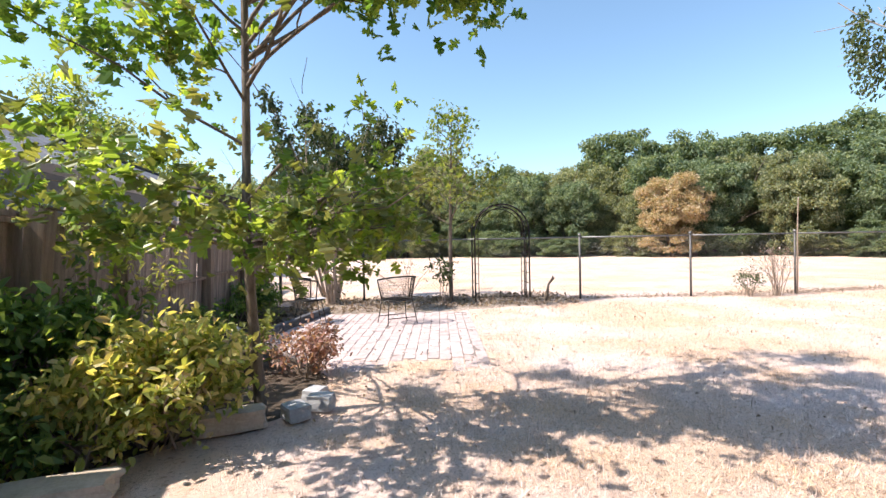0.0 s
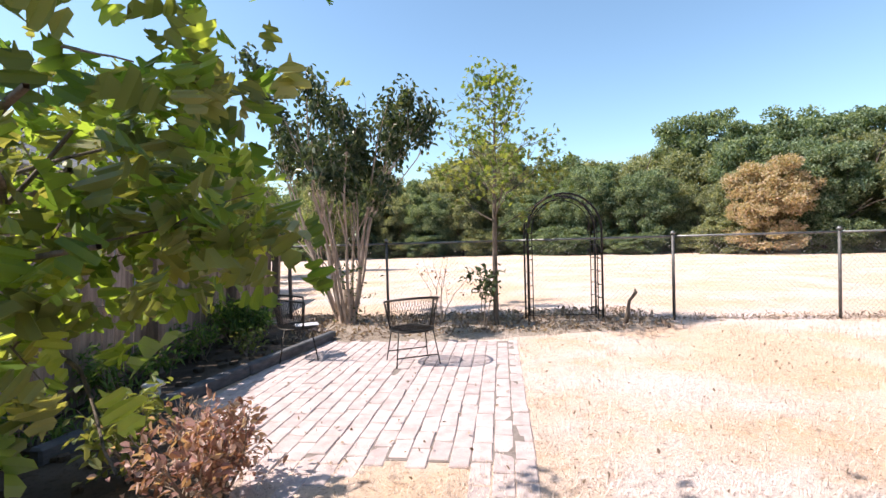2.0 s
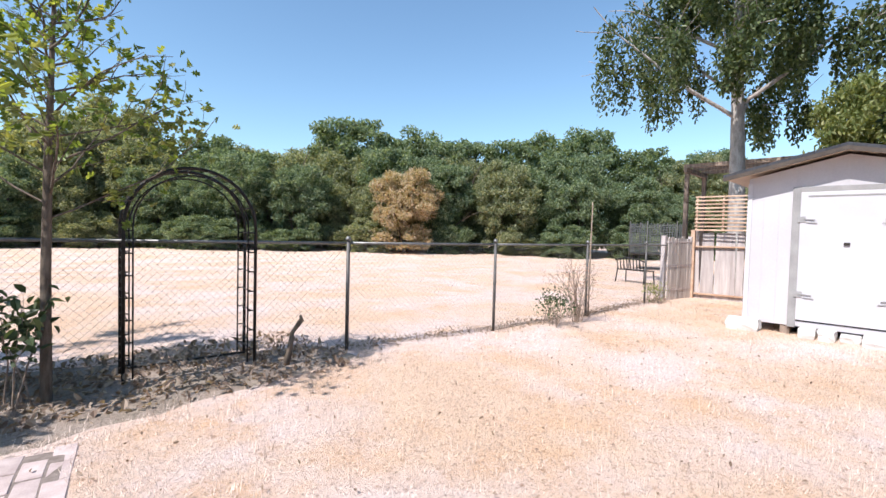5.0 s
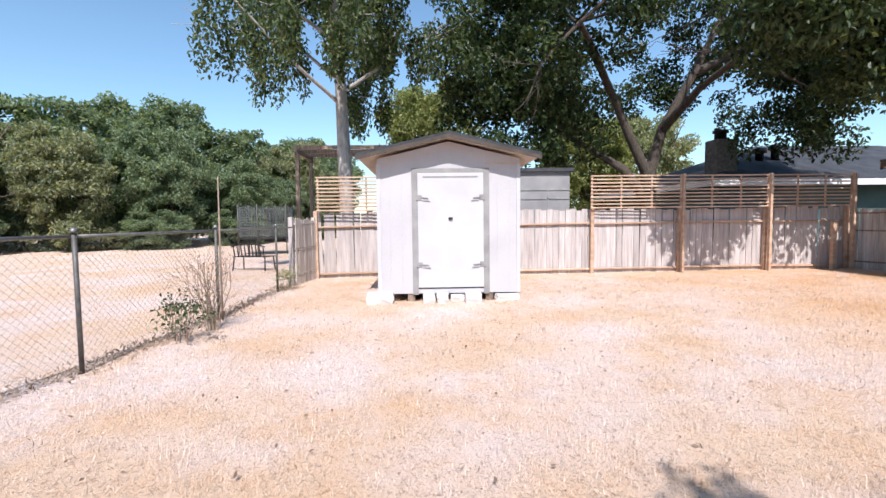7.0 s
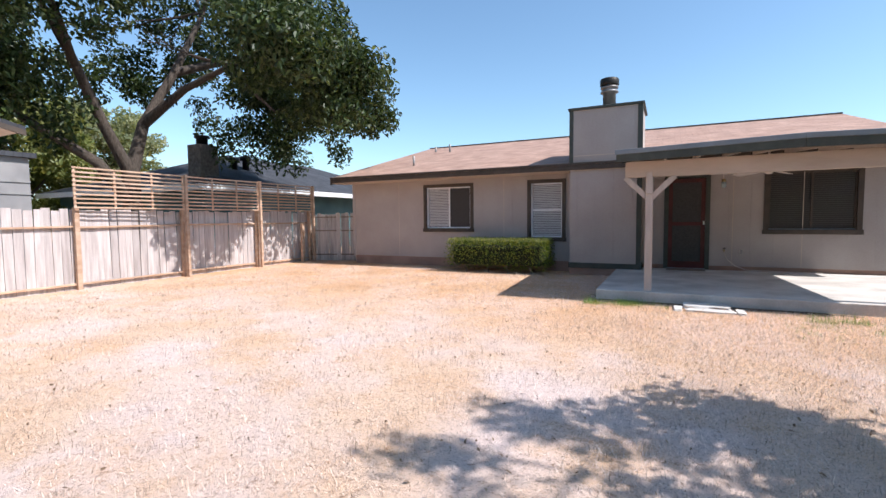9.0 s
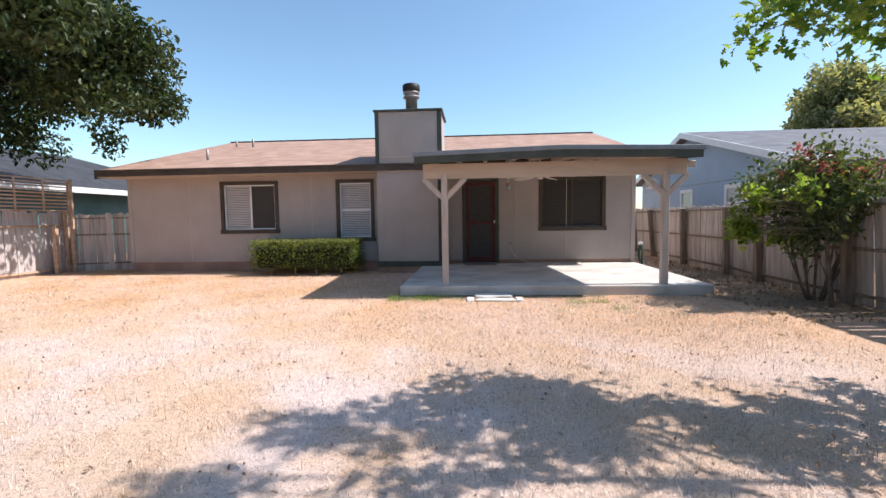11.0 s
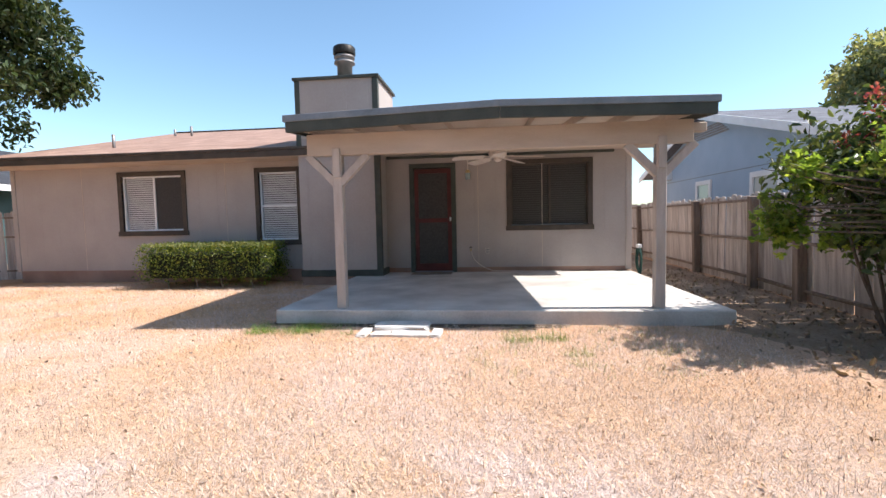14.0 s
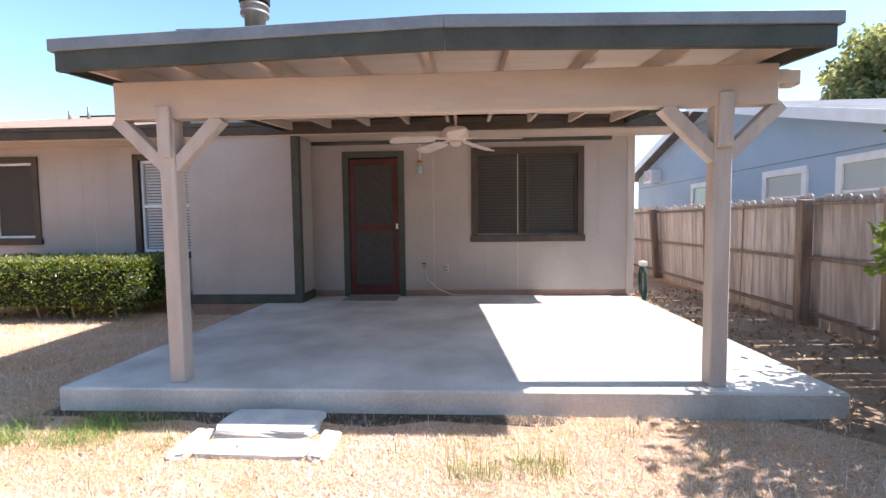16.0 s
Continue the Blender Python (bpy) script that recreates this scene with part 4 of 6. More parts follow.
part("shade_core", bm, material("hedge_inner_shade", (0.012, 0.016, 0.007), (0.03, 0.032, 0.015), 20, 0.95), hedge)
for x in (-0.9, -0.3, 0.2, 0.8):
    part("stem", rod(bmesh.new(), [(x, 0.25, -0.02), (x + 0.03, 0.27, 0.12), (x + 0.08, 0.25, 0.3)], [0.018, 0.014, 0.01], 6), TWIG, hedge)

# ---- shed ----
SX, SY0, SY1 = 10.78, 3.88, 6.30
shed = thing("garden_shed", (SX + 1.2, 5.09, 0), 0, "small white garden shed with grey trim", "shed")


def sp(name, bm, mat, label="", parent=None):
    return part(name, put(bm, shed), mat, parent or shed, label)


DY0, DY1 = 4.47, 5.64
for y0, y1, z0, z1 in ((SY0, DY0, 0.14, 2.35), (DY1, SY1, 0.14, 2.35), (DY0, DY1, 2.25, 2.35), (DY0, DY1, 0.14, 0.22)):
    sp("front_wall", box(SX, SX + 0.08, y0, y1, z0, z1), WHITEP, "white painted siding")
sp("side_wall", box(SX + 0.08, SX + 2.4, SY0, SY0 + 0.08, 0.14, 2.35), WHITEP)
sp("side_wall", box(SX + 0.08, SX + 2.4, SY1 - 0.08, SY1, 0.14, 2.35), WHITEP)
sp("back_wall", box(SX + 2.4, SX + 2.48, SY0, SY1, 0.14, 2.35), WHITEP)
sp("floor", box(SX + 0.08, SX + 2.4, SY0 + 0.08, SY1 - 0.08, 0.14, 0.2), WOODPALE)
for x0 in (SX, SX + 2.4):
    bm = bmesh.new()
    v = [bm.verts.new((x, y, z)) for x in (x0, x0 + 0.08) for y, z in ((SY0, 2.35), (SY1, 2.35), (SY1, 2.43), (5.09, 2.72), (SY0, 2.43))]
    bm.faces.new(v[:5][::-1]); bm.faces.new(v[5:])
    for i in range(5):
        bm.faces.new((v[i], v[(i + 1) % 5], v[5 + (i + 1) % 5], v[5 + i]))
    bmesh.ops.recalc_face_normals(bm, faces=bm.faces[:])
    sp("gable", bm, WHITEP)
sp("gable_board", box(SX - 0.012, SX - 0.001, SY0, DY0, 2.33, 2.36), BEAMP)
for s in (-1, 1):
    def pitch(x0, x1, z, th, w=1.52):
        bm = bmesh.new()
        y1 = 5.09 + s * w
        v = [bm.verts.new(p) for p in ((x0, 5.09, z), (x1, 5.09, z), (x1, y1, z - 0.235 * w), (x0, y1, z - 0.235 * w))]
        u = [bm.verts.new(p.co - Vector((0, 0, th))) for p in v]
        bm.faces.new(v); bm.faces.new(u[::-1])
        for i in range(4):
            bm.faces.new((v[i], u[i], u[(i + 1) % 4], v[(i + 1) % 4]))
        bmesh.ops.recalc_face_normals(bm, faces=bm.faces[:])
        return bm
    sp("roof", pitch(SX - 0.30, SX + 2.75, 2.845, 0.045), SHINGLEDARK, "dark shingles")
    sp("rake_board", pitch(SX - 0.31, SX - 0.275, 2.798, 0.06), BROWNTRIM, "dark brown barge board")
    sp("soffit", pitch(SX - 0.274, SX + 2.7, 2.79, 0.02, 1.5), BEAMP)
sp("corner_board", box(SX - 0.014, SX + 0.06, SY1 - 0.05, SY1 + 0.014, 0.14, 2.35, 0.003), WHITED)
sp("corner_board", box(SX - 0.014, SX + 0.06, SY0 - 0.014, SY0 + 0.05, 0.14, 2.35, 0.003), WHITED)
sd = sp("door", box(SX - 0.03, SX + 0.01, 4.50, 5.62, 0.24, 2.19, 0.006), WHITED, "white shed door, closed")
for y0, y1, z0, z1 in ((5.62, 5.72, 0.12, 2.27), (4.40, 4.50, 0.12, 2.27), (4.50, 5.62, 2.19, 2.27)):
    sp("door_trim", box(SX - 0.024, SX - 0.002, y0, y1, z0, z1, 0.003), GREYTRIM, "grey painted trim", sd)
sp("door_slot", box(SX - 0.036, SX - 0.028, 4.60, 5.53, 2.115, 2.135), GREYTRIM, "", sd)
sp("latch", box(SX - 0.06, SX - 0.028, 5.03, 5.10, 1.40, 1.44, 0.005), BLACKM, "dark door latch", sd)
for y, s in ((5.60, -1), (4.52, 1)):
    for z in (1.77, 0.63):
        bm = block(bmesh.new(), SX - 0.04, SX - 0.03, y - 0.05, y + 0.05, z - 0.04, z + 0.05, 0.003)
        stick(bm, (SX - 0.036, y, z + 0.01), (SX - 0.036, y + s * 0.16, z), 0.025, 0.012)
        stick(bm, (SX - 0.036, y + s * 0.06, z - 0.04), (SX - 0.036, y + s * 0.19, z - 0.05), 0.018, 0.01)
        sp("hinge", bm, GREYTRIM, "", sd)
for y0, y1, h in ((6.05, 6.5, 0.20), (3.9, 4.3, 0.13), (5.35, 5.55, 0.16), (5.12, 5.32, 0.17), (4.85, 5.08, 0.13), (4.56, 4.84, 0.16)):
    single("concrete_block", rough_block(y0, 0.3, y1 - y0, h), BLOCKC, "pale concrete block under the shed front", "concrete block", "shed blocks", at=(SX + 0.02 if h < 0.15 else SX - 0.12, (y0 + y1) / 2, -0.01))
for y in (5.75, 4.4):
    sp("skid", box(SX + 0.02, SX + 2.4, y - 0.06, y + 0.06, -0.02, 0.14), WOODPOST)

# ---- wooden fences ----
def picket_mesh(w, h, name, mat, dog=True):
    bm = bmesh.new()
    out = [(-w / 2, 0), (w / 2, 0), (w / 2, h - 0.03), (w / 2 - 0.025, h), (-w / 2 + 0.025, h), (-w / 2, h - 0.03)] if dog else [(-w / 2, 0), (w / 2, 0), (w / 2, h), (-w / 2, h)]
    a = [bm.verts.new((x, -0.008, z)) for x, z in out]
    b = [bm.verts.new((x, 0.008, z)) for x, z in out]
    bm.faces.new(a); bm.faces.new(b[::-1])
    for i in range(len(out)):
        j = (i + 1) % len(out)
        bm.faces.new((a[i], b[i], b[j], a[j]))
    bmesh.ops.recalc_face_normals(bm, faces=bm.faces[:])
    return mesh_of(bm, name, mat)


def fence_run(label, a, b, height, rails, side, bays, mat, pmat, lean=0.0, post_h=None, w=0.14, seed=1, dog=True, post_w=0.1, stands=None, tilts=None):
    """A boarded fence from a to b: posts and rails on the given side of the boards."""
    rng = np.random.default_rng(seed)
    a, b = Vector((*a, 0)), Vector((*b, 0))
    d = b - a
    n = int(d.length / (w + 0.003))
    ang = math.degrees(math.atan2(d.y, d.x))
    f = thing("wooden_fence", a, ang, label, "fence")
    meshes = [picket_mesh(w - 0.003, height + dz, "picket", mat, dog) for dz in (0, 0.025, -0.025)]
    ln = d.length
    stands = [ln * k / bays for k in range(bays + 1)] if stands is None else stands
    tilts = [0.0] * (len(stands) - 1) if tilts is None else tilts
    for i in range(n):
        x = (i + 0.5) * ln / n
        tilt = float(np.interp(x, [(p + q) / 2 for p, q in zip(stands, stands[1:])], tilts))
        m = pose(x - 0.8 * math.tan(radians(tilt)), rng.normal() * 0.004, -0.03 - 0.02 * rng.uniform(), lean, tilt + rng.normal() * 0.7, rng.normal() * 1.8)
        piece("picket", meshes[rng.integers(0, 3)], f, m)
    for x0, x1 in zip(stands, stands[1:]):
        sag = rng.normal() * 0.015
        for z in rails:
            off = side * 0.028 - math.tan(radians(lean)) * z
            part("rail", stick(bmesh.new(), (x0, off, z + sag), (x1, off, z + rng.normal() * 0.012), 0.04, 0.085, 0.004, (0, 1, 0)), pmat, f)
    for k, x in enumerate(stands):
        tilt = 0.5 * (tilts[max(k - 1, 0)] + tilts[min(k, len(tilts) - 1)])
        h = post_h or height
        ll = lean + rng.normal() * 1.2
        bm = stick(bmesh.new(), (x, side * 0.095, -0.05), (x + rng.normal() * 0.02 + h * math.tan(radians(tilt)), side * 0.095 - math.tan(radians(ll)) * h, h), post_w, post_w, 0.006, (0, 1, 0))
        part("post", bm, pmat, f)
    return f


fence_run("weathered grey leaning picket fence with rails showing", (-2.28, -12.2), (-1.884, 1.69), 1.56, (0.16, 0.80, 1.42), -1, 6, WOODGREY, WOODPOST, lean=3.0, seed=4, post_h=1.47, post_w=0.12,
          stands=[0.0, 1.6, 3.5, 5.75, 7.95, 9.15, 11.4, 13.88], tilts=[0, 1, 3, 7, 2.5, 1, 0])
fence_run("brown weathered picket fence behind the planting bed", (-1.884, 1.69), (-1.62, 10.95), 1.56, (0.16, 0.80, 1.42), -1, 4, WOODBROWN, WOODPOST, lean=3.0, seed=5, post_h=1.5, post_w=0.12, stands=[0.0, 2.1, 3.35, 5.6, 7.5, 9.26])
fence_run("sun-bleached cedar fence boards below a slatted screen", (14.35, 8.15), (14.65, -5.6), 1.66, (0.12, 1.27), -1, 6, WOODPALE, WOODTAN, seed=6, dog=False, w=0.148, post_w=0.09)
fence_run("dark shaded board gate beside the house corner", (14.66, -5.65), (12.6, -6.3), 1.62, (0.2, 1.0, 1.45), 1, 1, WOODGREY, WOODPOST, seed=9)
fence_run("short return of weathered fence boards at the wire fence", (13.15, 8.35), (14.3, 8.15), 1.5, (0.25, 0.8, 1.35), 1, 1, WOODGREY, WOODPALE, seed=12)


def screen_bay(y0, y1, x, z0, z1):
    ob = thing("slat_screen", (x, (y0 + y1) / 2, z0), 0, "horizontal cedar slat screen fixed above the fence", "fence screen", "slat screens")
    h = (y1 - y0) / 2
    n = 10
    me = mesh_of(box(-0.008, 0.008, -h, h, -0.018, 0.018, 0.003), "slat", WOODTAN)
    for i in range(n):
        piece("slat", me, ob, pose(0, 0, 0.03 + (z1 - z0 - 0.05) * i / (n - 1)))
    for y in (-h + 0.04, -h / 3, h / 3, h - 0.04):
        part("batten", box(0.009, 0.03, y - 0.02, y + 0.02, 0, z1 - z0), WOODTAN, ob)
    part("post", box(-0.06, 0.03, -h - 0.045, -h + 0.02, -z0, z1 - z0 + 0.02, 0.004), WOODTAN, ob)
    return ob


for y0, y1 in ((6.3, 8.1), (-1.0, 1.35), (-3.3, -1.05), (-5.55, -3.35)):
    screen_bay(y0, y1, 14.24 + (1.3 - y0) * 0.02, 1.63, 2.47)
single("short_post", stick(bmesh.new(), (14.42, -5.1, -0.02), (14.42, -5.1, 1.25), 0.1, 0.1, 0.006), WOODTAN, "short reddish post in front of the fence", "post")

# grey neighbour wall behind the boards
ns = thing("neighbour_shed", (16.2, 3.3, 0), 0, "grey panelled outbuilding behind the fence", "shed")
part("wall", box(-0.4, 2.4, -1.9, 1.9, 0, 2.72), material("grey_shed_panel", (0.22, 0.215, 0.22), (0.31, 0.30, 0.30), 2, 0.8), ns)
part("roof", box(-0.5, 2.5, -2.0, 2.0, 2.72, 2.82), SHINGLEDARK, ns)
for z in (1.95, 2.2):
    part("trim", box(-0.42, -0.4, -1.9, 1.9, z, z + 0.04), GREYTRIM, ns)
for y in (-1.3, -0.3, 0.7):
    part("trim", box(-0.42, -0.4, y, y + 0.04, 1.0, 2.2), GREYTRIM, ns)

# ---- chain link fence ----
LINKS = [(-1.5, 10.78), (-1.15, 10.66), (0.60, 10.2), (2.35, 9.75), (5.0, 9.15), (7.29, 8.76), (9.62, 8.52), (12.19, 8.49), (13.1, 8.36)]
cl = thing("chain_link_fence", (5.0, 9.15, 0), 0, "galvanised chain-link fence along the field", "fence")
bm = bmesh.new()
H = 1.28
for (xa, ya), (xb, yb) in zip(LINKS, LINKS[1:]):
    a, b = Vector((xa - 5.0, ya - 9.15, 0)), Vector((xb - 5.0, yb - 9.15, 0))
    ln = (b - a).length
    u = (b - a) / ln
    step = 0.075
    n = int(ln / step)
    for i in range(-int((H - 0.05) / step), n + 1):
        for s in (1, -1):
            s0, s1 = i * step, i * step + (H - 0.05)
            z0, z1 = 0.03, H - 0.02
            if s0 < 0:
                z0 += -s0; s0 = 0
            if s1 > ln:
                z1 -= s1 - ln; s1 = ln
            if s1 - s0 < 0.02:
                continue
            if s < 0:
                s0, s1 = ln - s0, ln - s1
            rod(bm, [a + u * s0 + Vector((0, 0, z0)), a + u * s1 + Vector((0, 0, z1))], 0.0014, 3, False)
part("wire_mesh", bm, GALV, cl, "diamond wire mesh")
for (xa, ya), (xb, yb) in zip(LINKS, LINKS[1:]):
    part("top_rail", rod(bmesh.new(), [(xa - 5, ya - 9.15, H), (xb - 5, yb - 9.15, H)], 0.016, 8), GALV, cl)
for i, (x, y) in enumerate(LINKS[1:-1]):
    if i == 2:
        continue
    bm = rod(bmesh.new(), [(x - 5, y - 9.15 - 0.03, -0.1), (x - 5, y - 9.15 - 0.03, H + 0.03)], 0.022 if i else 0.032, 10)
    p = part("post", bm, GALVDARK, cl)
    part("post_cap", lathe(bmesh.new(), [(0.034, H + 0.03), (0.034, H + 0.06), (0.012, H + 0.085)], (x - 5, y - 9.18, 0), 10), GALV, p)
single("tall_stake", rod(bmesh.new(), [(9.62, 8.44, -0.05), (9.63, 8.44, 1.2), (9.67, 8.45, 2.05)], [0.016, 0.013, 0.008], 7), TWIG, "tall thin wooden stake tied to the fence post", "stake")

rng = np.random.default_rng(91)
pts = []
for (xa, ya), (xb, yb) in zip(LINKS, LINKS[1:]):
    f = rng.uniform(size=int(260 * math.hypot(xb - xa, yb - ya)))
    pts.append(np.c_[xa + (xb - xa) * f, ya + (yb - ya) * f + rng.normal(size=len(f)) * 0.09, np.abs(rng.normal(size=len(f))) * 0.03 + 0.01])
tagged(new("fence_weeds", foliage("fence_weeds", np.concatenate(pts), 0.045, SLIM, LITTERLEAF, rng, -0.4, 0.6)), "dry weeds and leaves caught along the wire fence", "weeds", kind="stuff")

# ---- arbor ----
arb = thing("garden_arch", (3.38, 9.42, 0), -6, "black wrought-iron garden arch by the fence", "garden arch")
for y in (-0.19, 0.19):
    pts = [(-0.56, y, 0), (-0.56, y, 1.42)] + [(-0.56 * math.cos(a), y, 1.42 + 0.56 * math.sin(a)) for a in (math.pi * i / 16 for i in range(17))] + [(0.56, y, 1.42), (0.56, y, 0)]
    part("hoop", rod(bmesh.new(), pts, 0.016, 8), BLACKM, arb)
    pts = [(-0.49, y, 0.05), (-0.49, y, 1.42)] + [(-0.49 * math.cos(a), y, 1.42 + 0.49 * math.sin(a)) for a in (math.pi * i / 16 for i in range(17))] + [(0.49, y, 1.42), (0.49, y, 0.05)]
    part("inner_hoop", rod(bmesh.new(), pts, 0.008, 6), BLACKM, arb)
for x in (-0.53, 0.53):
    for i in range(7):
        part("rung", rod(bmesh.new(), [(x, -0.19, 0.18 + i * 0.2), (x, 0.19, 0.18 + i * 0.2)], 0.006, 6), BLACKM, arb)
        for y in (-0.19, 0.19):
            part("spacer", rod(bmesh.new(), [(math.copysign(0.56, x), y, 0.18 + i * 0.2), (math.copysign(0.49, x), y, 0.18 + i * 0.2)], 0.007, 6), BLACKM, arb)
for i in range(1, 8):
    a = math.pi * i / 8
    part("rung", rod(bmesh.new(), [(-0.56 * math.cos(a), -0.19, 1.42 + 0.56 * math.sin(a)), (-0.56 * math.cos(a), 0.19, 1.42 + 0.56 * math.sin(a))], 0.006, 6), BLACKM, arb)
part("foot_bar", rod(bmesh.new(), [(-0.56, 0.19, 0.06), (0.56, 0.19, 0.06)], 0.012, 6), BLACKM, arb)


# ---- patio chairs ----
def mesh_chair(at, turn, label):
    """A barrel chair: round seat and curved back of wire mesh on thin iron legs. It faces +y."""
    ob = thing("patio_chair", at, turn, label, "chair", "mesh patio chairs")
    R, sh, bh = 0.26, 0.36, 0.72
    ring = lambda r, z, a0, a1, n: [(r * math.cos(a), r * 0.92 * math.sin(a), z) for a in (a0 + (a1 - a0) * i / n for i in range(n + 1))]
    part("seat_rim", rod(bmesh.new(), ring(R * 0.9, sh, 0, 2 * math.pi, 28), 0.011, 6), BLACKM, ob)
    part("top_rim", rod(bmesh.new(), [(R * 1.12 * math.cos(a), R * 1.1 * math.sin(a), bh - 0.05 * (1 + math.sin(a))) for a in (math.pi * 1.0 + 0.0 - 0.25 + (math.pi + 0.5) * i / 24 for i in range(25))], 0.012, 6), BLACKM, ob)
    bm = bmesh.new()
    n = 13
    for i in range(-n, n + 1):
        x = i * R * 0.9 / n
        y = math.sqrt(max(0, 1 - (x / (R * 0.9)) ** 2)) * R * 0.83
        if y > 0.02:
            rod(bm, [(x, -y, sh), (x, 0, sh - 0.012), (x, y, sh)], 0.0026, 3, False)
            rod(bm, [(-y / 0.92, x * 0.92, sh), (0, x * 0.92, sh - 0.012), (y / 0.92, x * 0.92, sh)], 0.0026, 3, False)
    part("seat_mesh", bm, BLACKM, ob, "black expanded-metal seat")
    bm = bmesh.new()
    low = lambda a: Vector((R * 0.9 * math.cos(a), R * 0.83 * math.sin(a), sh))
    high = lambda a: Vector((R * 1.12 * math.cos(a), R * 1.1 * math.sin(a), bh - 0.05 * (1 + math.sin(a))))
    m = 34
    an = [math.pi - 0.25 + (math.pi + 0.5) * i / m for i in range(m + 1)]
    for i in range(m + 1):
        for s in (4, -4):
            j = i + s
            if 0 <= j <= m:
                rod(bm, [low(an[i]), (low(an[i]) + high(an[j])) / 2 * 1.0, high(an[j])], 0.0022, 3, False)
    for k in range(1, 3):
        f = k / 3
        rod(bm, [low(a).lerp(high(a), f) for a in an[::2]], 0.002, 3, False)
    part("backrest_mesh", bm, BLACKM, ob, "black expanded-metal curved back")
    for a in (an[0], an[-1]):
        part("arm_bar", rod(bmesh.new(), [low(a), high(a)], 0.011, 6), BLACKM, ob)
    for x, y in ((-0.19, 0.14), (0.19, 0.14), (-0.19, -0.14), (0.19, -0.14)):
        part("leg", rod(bmesh.new(), [(x, y, sh), (x * 1.25, y * 1.45, 0.0)], 0.007, 6), BLACKM, ob)
    part("stretcher", rod(bmesh.new(), [(-0.225, -0.19, 0.1), (0.225, -0.19, 0.1)], 0.007, 6), BLACKM, ob)
    part("stretcher", rod(bmesh.new(), [(-0.225, 0.19, 0.1), (0.225, 0.19, 0.1)], 0.007, 6), BLACKM, ob)
    return ob


mesh_chair((1.04, 7.3, 0.012), 18, "black wire-mesh barrel chair on the pavers")
mesh_chair((-0.28, 7.72, 0.012), -75, "black wire-mesh barrel chair with a paper on it")
single("paper_sheet", box(-0.13, 0.13, -0.1, 0.1, 0, 0.006, 0.002), WHITED, "white sheet lying on the chair seat", "paper", at=(-0.18, 7.72, 0.384), turn=20)

# ---- planting beds ----
ang = -15.0
edge = thing("timber_edging", (-0.64, 7.05, 0.0), ang - 3.5, "grey landscape timber edging the paved patch", "timber")
for y0, y1, dx, tn in ((-1.9, 0.02, 0.0, 0.4), (0.03, 1.75, 0.006, -0.5)):
    part("timber", box(-0.05 + dx, 0.05 + dx, y0, y1, 0.0, 0.12, 0.016, m=Matrix.Rotation(radians(tn), 4, "Z")), TIMBER, edge)
for y in (-1.7, -0.3, 0.3, 1.6):
    part("spike_head", lathe(bmesh.new(), [(0.008, 0.118), (0.008, 0.124), (0.002, 0.126)], (0.0, y, 0), 8), GALVDARK, edge)
for nm, seed, x, y, sx, sy, sz, tn, mt, lb in (
        ("edging_stone", 1, -0.40, 3.50, 0.44, 0.16, 0.13, 14, STONE, "long tan limestone edging stone"),
        ("edging_stone", 2, -1.28, 3.35, 0.5, 0.22, 0.15, -8, STONE, "mossy tan edging stone in the shrub shade"),
        ("edging_stone", 3, -1.05, 2.75, 0.62, 0.22, 0.1, 10, STONE, "low tan edging stone in shade"),
        ("concrete_lump", 4, 0.0, 3.62, 0.15, 0.19, 0.1, 30, STONEGREY, "broken grey concrete piece"),
        ("concrete_lump", 5, 0.16, 3.76, 0.18, 0.13, 0.11, -20, STONEGREY, "broken grey concrete piece"),
        ("concrete_lump", 6, 0.1, 3.95, 0.16, 0.14, 0.1, 60, STONEGREY, "small broken concrete piece")):
    single(nm, rough_block(seed, sx, sy, sz), mt, lb, "stone", "bed stones", at=(x, y, 0.02), turn=tn)
lan = thing("garden_lantern", (-1.0, 6.1, 0.02), 0, "small pale solar path lantern in the bed", "lantern")
part("stake", rod(bmesh.new(), [(0, 0, 0), (0, 0, 0.12)], 0.012, 6), GREYTRIM, lan)
part("body", lathe(bmesh.new(), [(0.04, 0.11), (0.05, 0.13), (0.05, 0.2), (0.045, 0.205)], (0, 0, 0), 14), PANEPALE, lan)
part("hood", lathe(bmesh.new(), [(0.085, 0.205), (0.08, 0.22), (0.03, 0.255), (0.01, 0.265)], (0, 0, 0), 14), BLOCKC, lan)


def shrub(name, label, at, r, h, count, leaf, shape, size, seed, stems=12, bark=TWIG, extra=None, group=""):
    rng = np.random.default_rng(seed)
    limbs, tips = [], []
    for k in range(stems):
        a = rng.uniform(0, 2 * math.pi)
        l, t = grown(rng, (rng.normal() * 0.06, rng.normal() * 0.06, -0.02), (math.cos(a) * r * rng.uniform(0.2, 1), math.sin(a) * r * rng.uniform(0.2, 1), h), h * 0.62, 0.009, 2, 2, 0.7, 0.05, 0.6)
        limbs += l
        tips.append(t)
    tips = np.concatenate(tips)
    leaves = [("leaves", foliage("leaves", around(tips, count, 0.05, rng), size, shape, leaf, rng))]
    if extra:
        leaves.append(("leaves", foliage("leaves", around(tips, extra[1], 0.06, rng), size, shape, extra[0], rng)))
    return plant(name, label, "shrub", at, limbs, bark, leaves, group=group)


